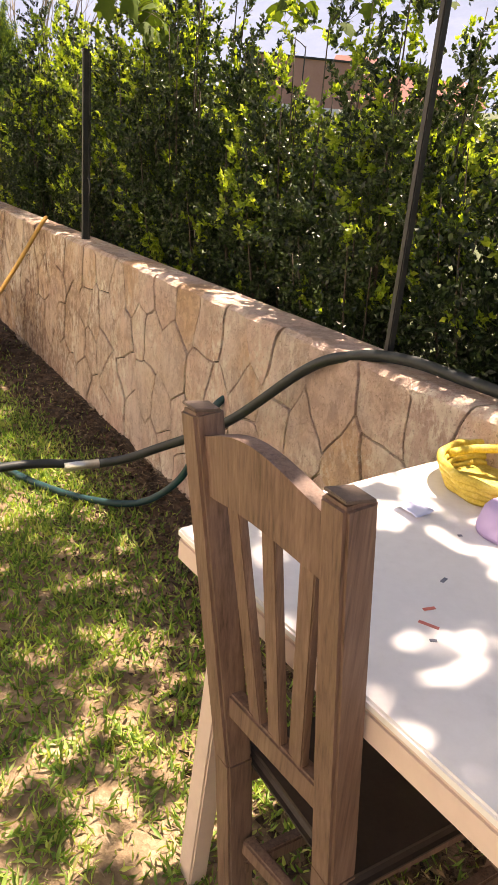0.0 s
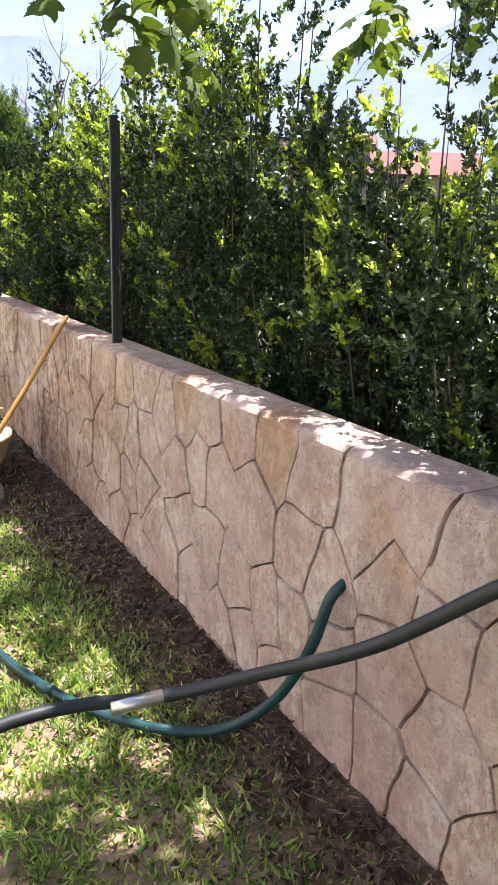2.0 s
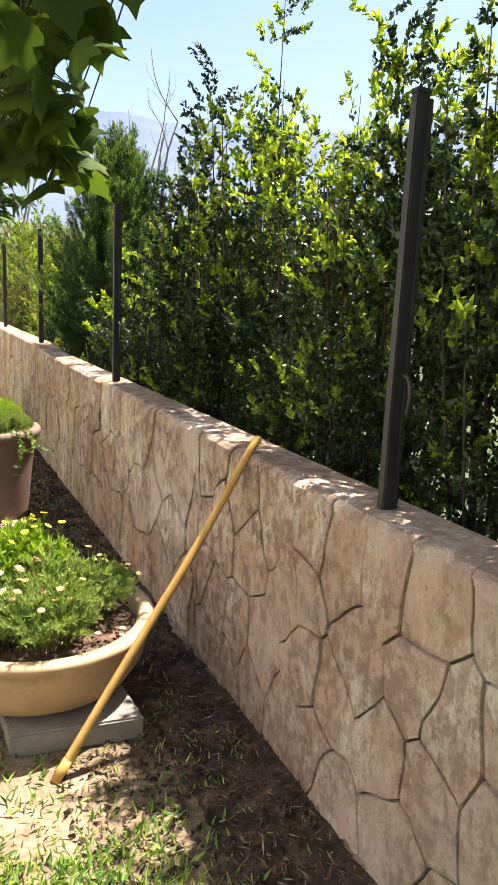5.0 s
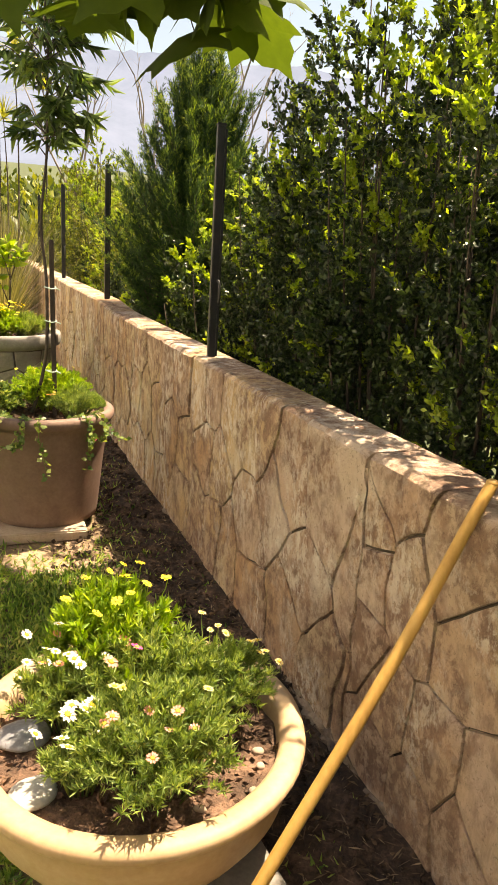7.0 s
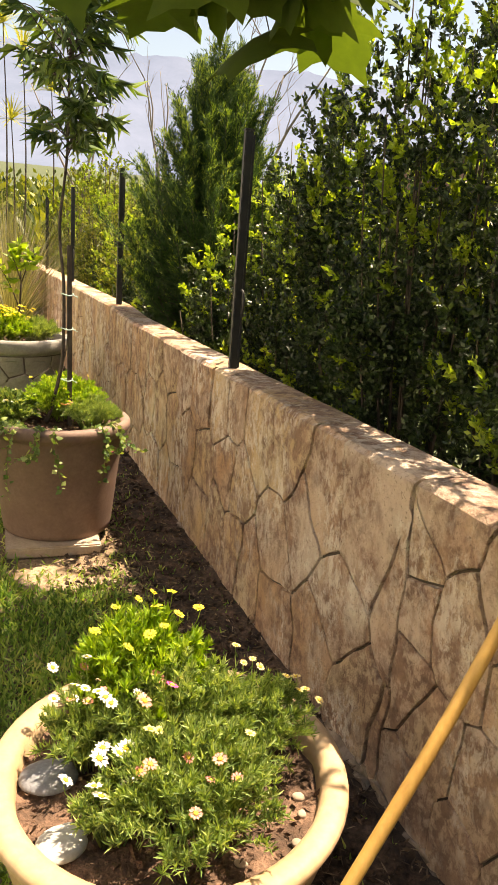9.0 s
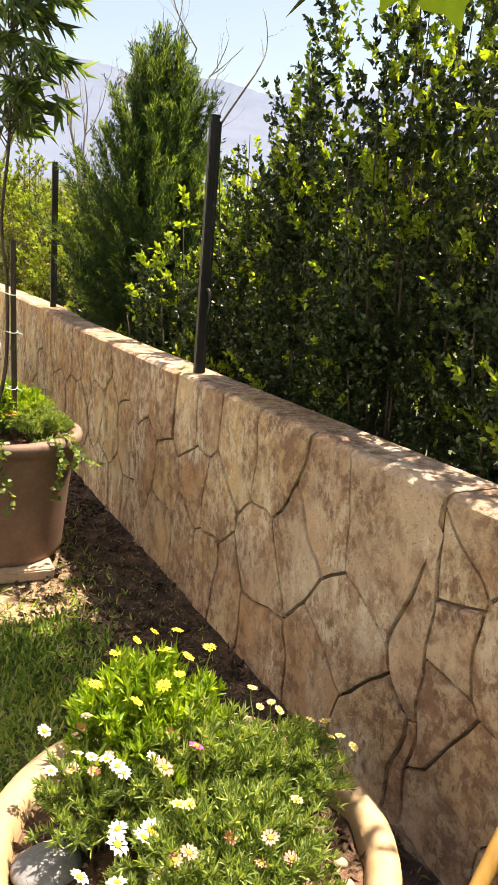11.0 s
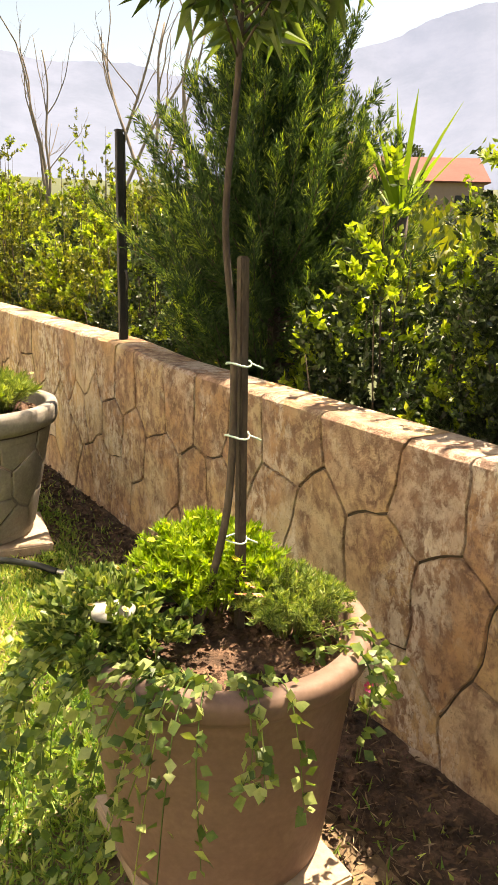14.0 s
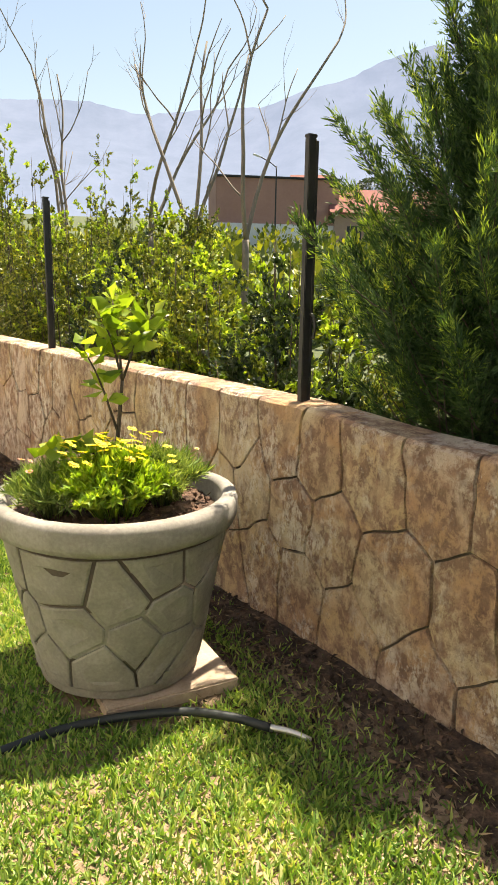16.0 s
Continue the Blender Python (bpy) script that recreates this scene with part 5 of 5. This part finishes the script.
part("plinth", bevelled(Matrix.Translation((4.4, 64.3, 4.6)) @ pose(0, 0, 0, 0, 0, 2), (9.45, 7.1, 2.6), 0.03), PALEWALL, barn, "pale lower wall")
lamp_post = thing("street_lamp", (3.9, 58.0, 3.6), "thin grey street lamp with a short arm", "street lamp")
tube("pole", [(3.9, 58, 3.4), (3.9, 58, 6.5), (3.9, 58, 9.6)], (0.07, 0.045), POSTPAINT, lamp_post)
tube("arm", [(3.9, 58, 9.5), (3.4, 58, 9.85), (2.7, 58, 10.2)], 0.04, POSTPAINT, lamp_post)
part("lamp_head", bevelled(Matrix.Translation((2.5, 58, 10.25)) @ pose(0, 0, 0, 0, 18, 0), (0.6, 0.22, 0.1), 0.03), PALEWALL, lamp_post)
round_tree = thing("round_tree", (14.2, 67.5, 4.4), "small dense rounded green tree behind the tiled house", "tree")
tube("trunk", [(14.2, 69.5, 4.2), (14.25, 69.5, 6.5), (14.2, 69.5, 9.2)], (0.14, 0.06), BARK, round_tree)
crown_n = 2600
cd = unit(rng.normal(size=(crown_n, 3)))
crown_at = np.array((14.2, 69.5, 9.75)) + cd * np.array((1.55, 1.4, 0.95)) * rng.uniform(0.65, 1.05, crown_n)[:, None]
leaves("crown", crown_at, cd + rng.normal(size=cd.shape) * 0.5, rng.uniform(0.1, 0.24, crown_n), 0.6, HEDGE, round_tree, fold=0.3)

# ---- shade tree: sprays hang over the lawn, unseen trunk and canopy added for shade ----
LOBES = [(0, 0), (-0.16, 0.0), (-0.38, 0.03), (-0.44, 0.12), (-0.36, 0.24), (-0.5, 0.34), (-0.58, 0.52), (-0.42, 0.52), (-0.3, 0.56), (-0.26, 0.7), (-0.1, 0.82), (0, 1.02), (0.1, 0.82), (0.26, 0.7), (0.3, 0.56), (0.42, 0.52), (0.58, 0.52), (0.5, 0.34), (0.36, 0.24), (0.44, 0.12), (0.38, 0.03), (0.16, 0.0)]


def lobed(name, spots, mat, parent, label=""):
    """Five-lobed leaves in one mesh; spots hold a place, the way of the tip and a length."""
    v, f = [], []
    for p, d, ln in spots:
        d = d.normalized()
        x = d.cross(Vector((random.uniform(-0.6, 0.6), random.uniform(-0.6, 0.6), 1))).normalized()
        up = x.cross(d)
        b = len(v)
        v.append(p + d * 0.35 * ln + up * 0.03 * ln)
        for a, c in LOBES:
            v.append(p + (x * a + d * c - up * (0.5 * a * a + 0.12 * c * c)) * ln)
        n = len(LOBES)
        f += [(b, b + 1 + i, b + 1 + (i + 1) % n) for i in range(n)]
    return put(name, v, f, mat, parent, label, True)


random.seed(11)
shade = thing("shade_tree", (-0.9, -2.6, 0), "broad plane tree with lobed leaves over the lawn; unseen trunk and shading canopy added", "tree")
tube("trunk", [(-0.9, -2.6, 0), (-0.85, -2.55, 1.0), (-0.9, -2.5, 2.0), (-0.7, -2.3, 3.0)], (0.16, 0.1), BARK, shade, sides=14)
# the last bough is unseen, added to carry leaves that darken the lawn
BOUGHS = [[(-0.7, -2.3, 2.95), (-0.5, -0.8, 3.5), (-0.4, 1.2, 3.4), (-0.5, 2.8, 3.1), (-1.0, 3.7, 2.8)],
         [(-0.7, -2.3, 2.95), (0.3, -0.6, 3.7), (0.6, 1.2, 3.5), (0.7, 2.6, 3.2), (0.8, 3.8, 3.0)],
         [(-0.7, -2.3, 2.95), (0.9, -1.2, 3.6), (1.8, 0.4, 3.5), (2.0, 1.4, 3.4), (1.7, 2.6, 3.2)],
         [(-0.7, -2.3, 2.95), (-1.6, -0.9, 3.6), (-2.2, 0.6, 3.6)],
         [(-0.5, 2.7, 3.12), (-0.85, 4.2, 3.5), (-1.1, 5.3, 3.6), (-1.2, 6.0, 3.65)]]
limb_pts = []
for limb in BOUGHS:
    tube("limb", limb, (0.06 if limb[0][1] < 0 else 0.02, 0.012), BARK, shade)
    limb_pts += spline(limb, 8)[6:] if limb[0][1] < 0 else []
spots, runs = [], []


def spray(p, q, n, spread, size, near=0.28):
    """A hanging twig from p to q with n leaves towards its end."""
    p, q = Vector(p), Vector(q)
    m = (p + q) / 2 + Vector((random.uniform(-0.1, 0.1), random.uniform(-0.1, 0.1), 0.08))
    runs.append(([p, m, q], (0.006, 0.0018)))
    line = spline([p, m, q], 10)
    for _ in range(n):
        c = line[min(len(line) - 1, int(len(line) * (1 - near * random.random())))]
        o = Vector((random.gauss(0, spread), random.gauss(0, spread), random.gauss(-0.02, spread * 0.6)))
        runs.append(([c, c + o * 0.5 + Vector((0, 0, 0.01)), c + o], (0.0015, 0.001)))
        spots.append((c + o, Vector((random.uniform(-0.7, 0.7), random.uniform(-0.7, 0.7), random.uniform(-1.1, 0.1))), size * random.uniform(0.7, 1.2)))


spray((-0.95, 3.6, 2.85), (-1.42, 3.46, 1.8), 30, 0.09, 0.135)
spray((-0.9, 3.4, 2.9), (-1.3, 3.3, 1.84), 18, 0.08, 0.13)
spray((-1.0, 3.7, 2.8), (-1.62, 3.6, 1.9), 16, 0.07, 0.13)
spray((-1.0, 3.6, 2.8), (-1.26, 3.4, 1.82), 16, 0.07, 0.13)
spray((-1.0, 3.6, 2.8), (-1.5, 3.5, 1.84), 14, 0.08, 0.13)
spray((-0.5, 2.8, 3.1), (-0.16, 3.2, 1.9), 24, 0.08, 0.125)
spray((-0.5, 2.6, 3.1), (-0.32, 3.1, 1.98), 14, 0.07, 0.12)
spray((-0.5, 2.2, 3.2), (-0.62, 2.9, 2.05), 14, 0.07, 0.12)
spray((0.7, 2.8, 3.2), (0.58, 3.4, 2.07), 22, 0.1, 0.1)
spray((0.8, 3.0, 3.1), (0.95, 3.2, 2.1), 20, 0.1, 0.1)
spray((0.9, 3.0, 3.1), (1.2, 3.0, 2.1), 16, 0.1, 0.1)
for tip in ((-1.50, 3.60, 1.66), (-1.45, 3.57, 1.65), (-1.42, 3.65, 1.68), (-1.36, 3.61, 1.65), (-1.33, 3.64, 1.68), (-1.30, 3.68, 1.70), (-1.42, 3.56, 1.68), (-1.34, 3.58, 1.68), (-1.49, 3.65, 1.71)):
    spray((-0.98, 3.66, 2.8), Vector(tip) + Vector((0, 0, 0.045)), 3, 0.03, 0.12, 0.08)
# out-of-view leaf clusters, set where their shadows dapple lawn and table
for k in range(232):
    c = random.choice(limb_pts if k < 66 else [Vector((0.7, 2.2, 3.4)), Vector((0.5, 1.9, 3.45)), Vector((1.0, 1.9, 3.4))] if k < 100 else [Vector((1.6, 0.95, 3.4)), Vector((1.85, 0.6, 3.45)), Vector((1.4, 0.4, 3.5))] if k < 172 else [Vector((-1.33, 5.75, 3.6)), Vector((-1.23, 5.35, 3.58)), Vector((-0.88, 5.6, 3.75))])
    q = c + Vector((random.uniform(-0.75, 0.75), random.uniform(-0.7, 0.7), random.uniform(-0.25, 0.45)))
    if q.z < 2.85:
        q.z = 2.85 + random.uniform(0, 0.3)
    spray(c, q, 10, 0.13, 0.13, 0.6)
tubes("twigwork", runs, BARK, shade, sides=3, steps=2)
lobed("foliage", spots, BIGLEAF, shade)

# ---- lawn, litter and soil strip ----


def scatter(n, s0, s1, w0, w1):
    s, w = rng.uniform(s0, s1, n), rng.uniform(w0, w1, n)
    return s, w, np.stack([s * UX + (w + FACE) * NX, s * UY + (w + FACE) * NY, np.zeros(n)], 1)


n = 640000
s, w, p = scatter(n, -1.4, 10.5, -2.3, -0.02)
grid = np.array([[noise.noise(Vector((x * 0.05 * 2.3, y * 0.05 * 2.3, 1))) * 0.25 + noise.noise(Vector((x * 0.05 * 7, y * 0.05 * 7, 9))) * 0.3 for y in range(-80, 280)] for x in range(-200, 120)])
thin = grid[np.clip((p[:, 0] / 0.05).astype(int) + 200, 0, 319), np.clip((p[:, 1] / 0.05).astype(int) + 80, 0, 359)]
keep = rng.uniform(0, 1, n) < np.clip((-w - np.interp(s, [0, 2.2, 3.2, 6.8, 7.6, 10], [0.02, 0.1, 0.3, 0.3, 0.16, 0.12]) - 0.35 * thin) * 3.5, 0.07, 1.0) * np.clip(0.6 + 1.3 * thin + 0.1 * (s - 3.4), 0.12, 1)
for cs, cw, cr in ((6.0, -0.6, 0.3), (8.15, -0.6, 0.32), (4.05, -0.55, 0.3), (5.72, -0.62, 0.22), (3.6, -0.6, 0.25)):
    keep &= ~(((s - cs) ** 2 + (w - cw) ** 2 < cr * cr) & (rng.uniform(0, 1, n) < 0.88))
p, s, w = p[keep], s[keep], w[keep]
way = rng.normal(size=p.shape) * 0.75 + np.array((0, 0, 0.7))
lawn = leaves("lawn_grass", p, way, rng.uniform(0.02, 0.05, len(p)), 0.2, GRASS, fold=0.1, droop=0.2)
tagged(lawn, "short patchy green lawn grass with dry spots", "grass", kind="stuff")
n = 70000
s, w, p = scatter(n, -3.0, 12.0, -4.4, -2.25)
outer = leaves("lawn_grass_outer", p, rng.normal(size=p.shape) * 0.75 + np.array((0, 0, 0.7)), rng.uniform(0.03, 0.07, len(p)), 0.2, GRASS, fold=0.1, droop=0.2)
tagged(outer, "short green lawn grass towards the added back wall", "grass", kind="stuff")
n = 130000
s, w, p = scatter(n, -2.5, 11.5, -3.0, -0.01)
keep = rng.uniform(0, 1, n) < np.where(w > -0.55, 0.95, 0.25) * np.clip(1.3 - 0.12 * s, 0.3, 1)
p, w = p[keep], w[keep]
p[:, 2] = rng.uniform(0.004, 0.016, len(p)) + 0.024 * np.clip(1 + w * 2.6, 0, 1)
litter = leaves("straw_litter", p, rng.normal(size=p.shape) * (1, 1, 0.22), rng.uniform(0.01, 0.045, len(p)), 0.12, STRAW, fold=0.1)
tagged(litter, "dry straw and clippings scattered on the soil", "straw", kind="stuff")
n = 9000
s, w, p = scatter(n, -1.5, 10.0, -1.6, -0.01)
keep = rng.uniform(0, 1, n) < np.where(w > -0.55, 1.0, 0.25)
p, w = p[keep], w[keep]
p[:, 2] = 0.012 + 0.024 * np.clip(1 + w * 2.6, 0, 1)
dead = leaves("leaf_litter", p, rng.normal(size=p.shape) * (1, 1, 0.3), rng.uniform(0.012, 0.034, len(p)), 0.36, DEADLEAF, fold=0.5)
tagged(dead, "dry brown fallen leaves scattered on soil and lawn", "dead leaves", kind="stuff")
n = 46000
s, w, p = scatter(n, -2.5, 11.5, -0.62, -0.005)
keep = rng.uniform(0, 1, n) < np.exp(w * 1.8)
p = p[keep]
p[:, 2] = 0.004 + 0.022 * np.clip(1 + w[keep] * 2.6, 0, 1)
clods = leaves("soil_clods", p, rng.normal(size=p.shape) * (1, 1, 0.5), rng.uniform(0.008, 0.03, len(p)), 0.8, SOIL, fold=0.5)
tagged(clods, "dark crumbly soil along the foot of the wall", "soil", kind="stuff")

# ---- the wall's stones, one by one ----
random.seed(5)
for cell in stone_cells(WALL_A, 4.2, TOP, 0.19, 4, 21) + stone_cells(4.2, WALL_B, TOP, 0.26, 3, 22):
    build_stone(cell)
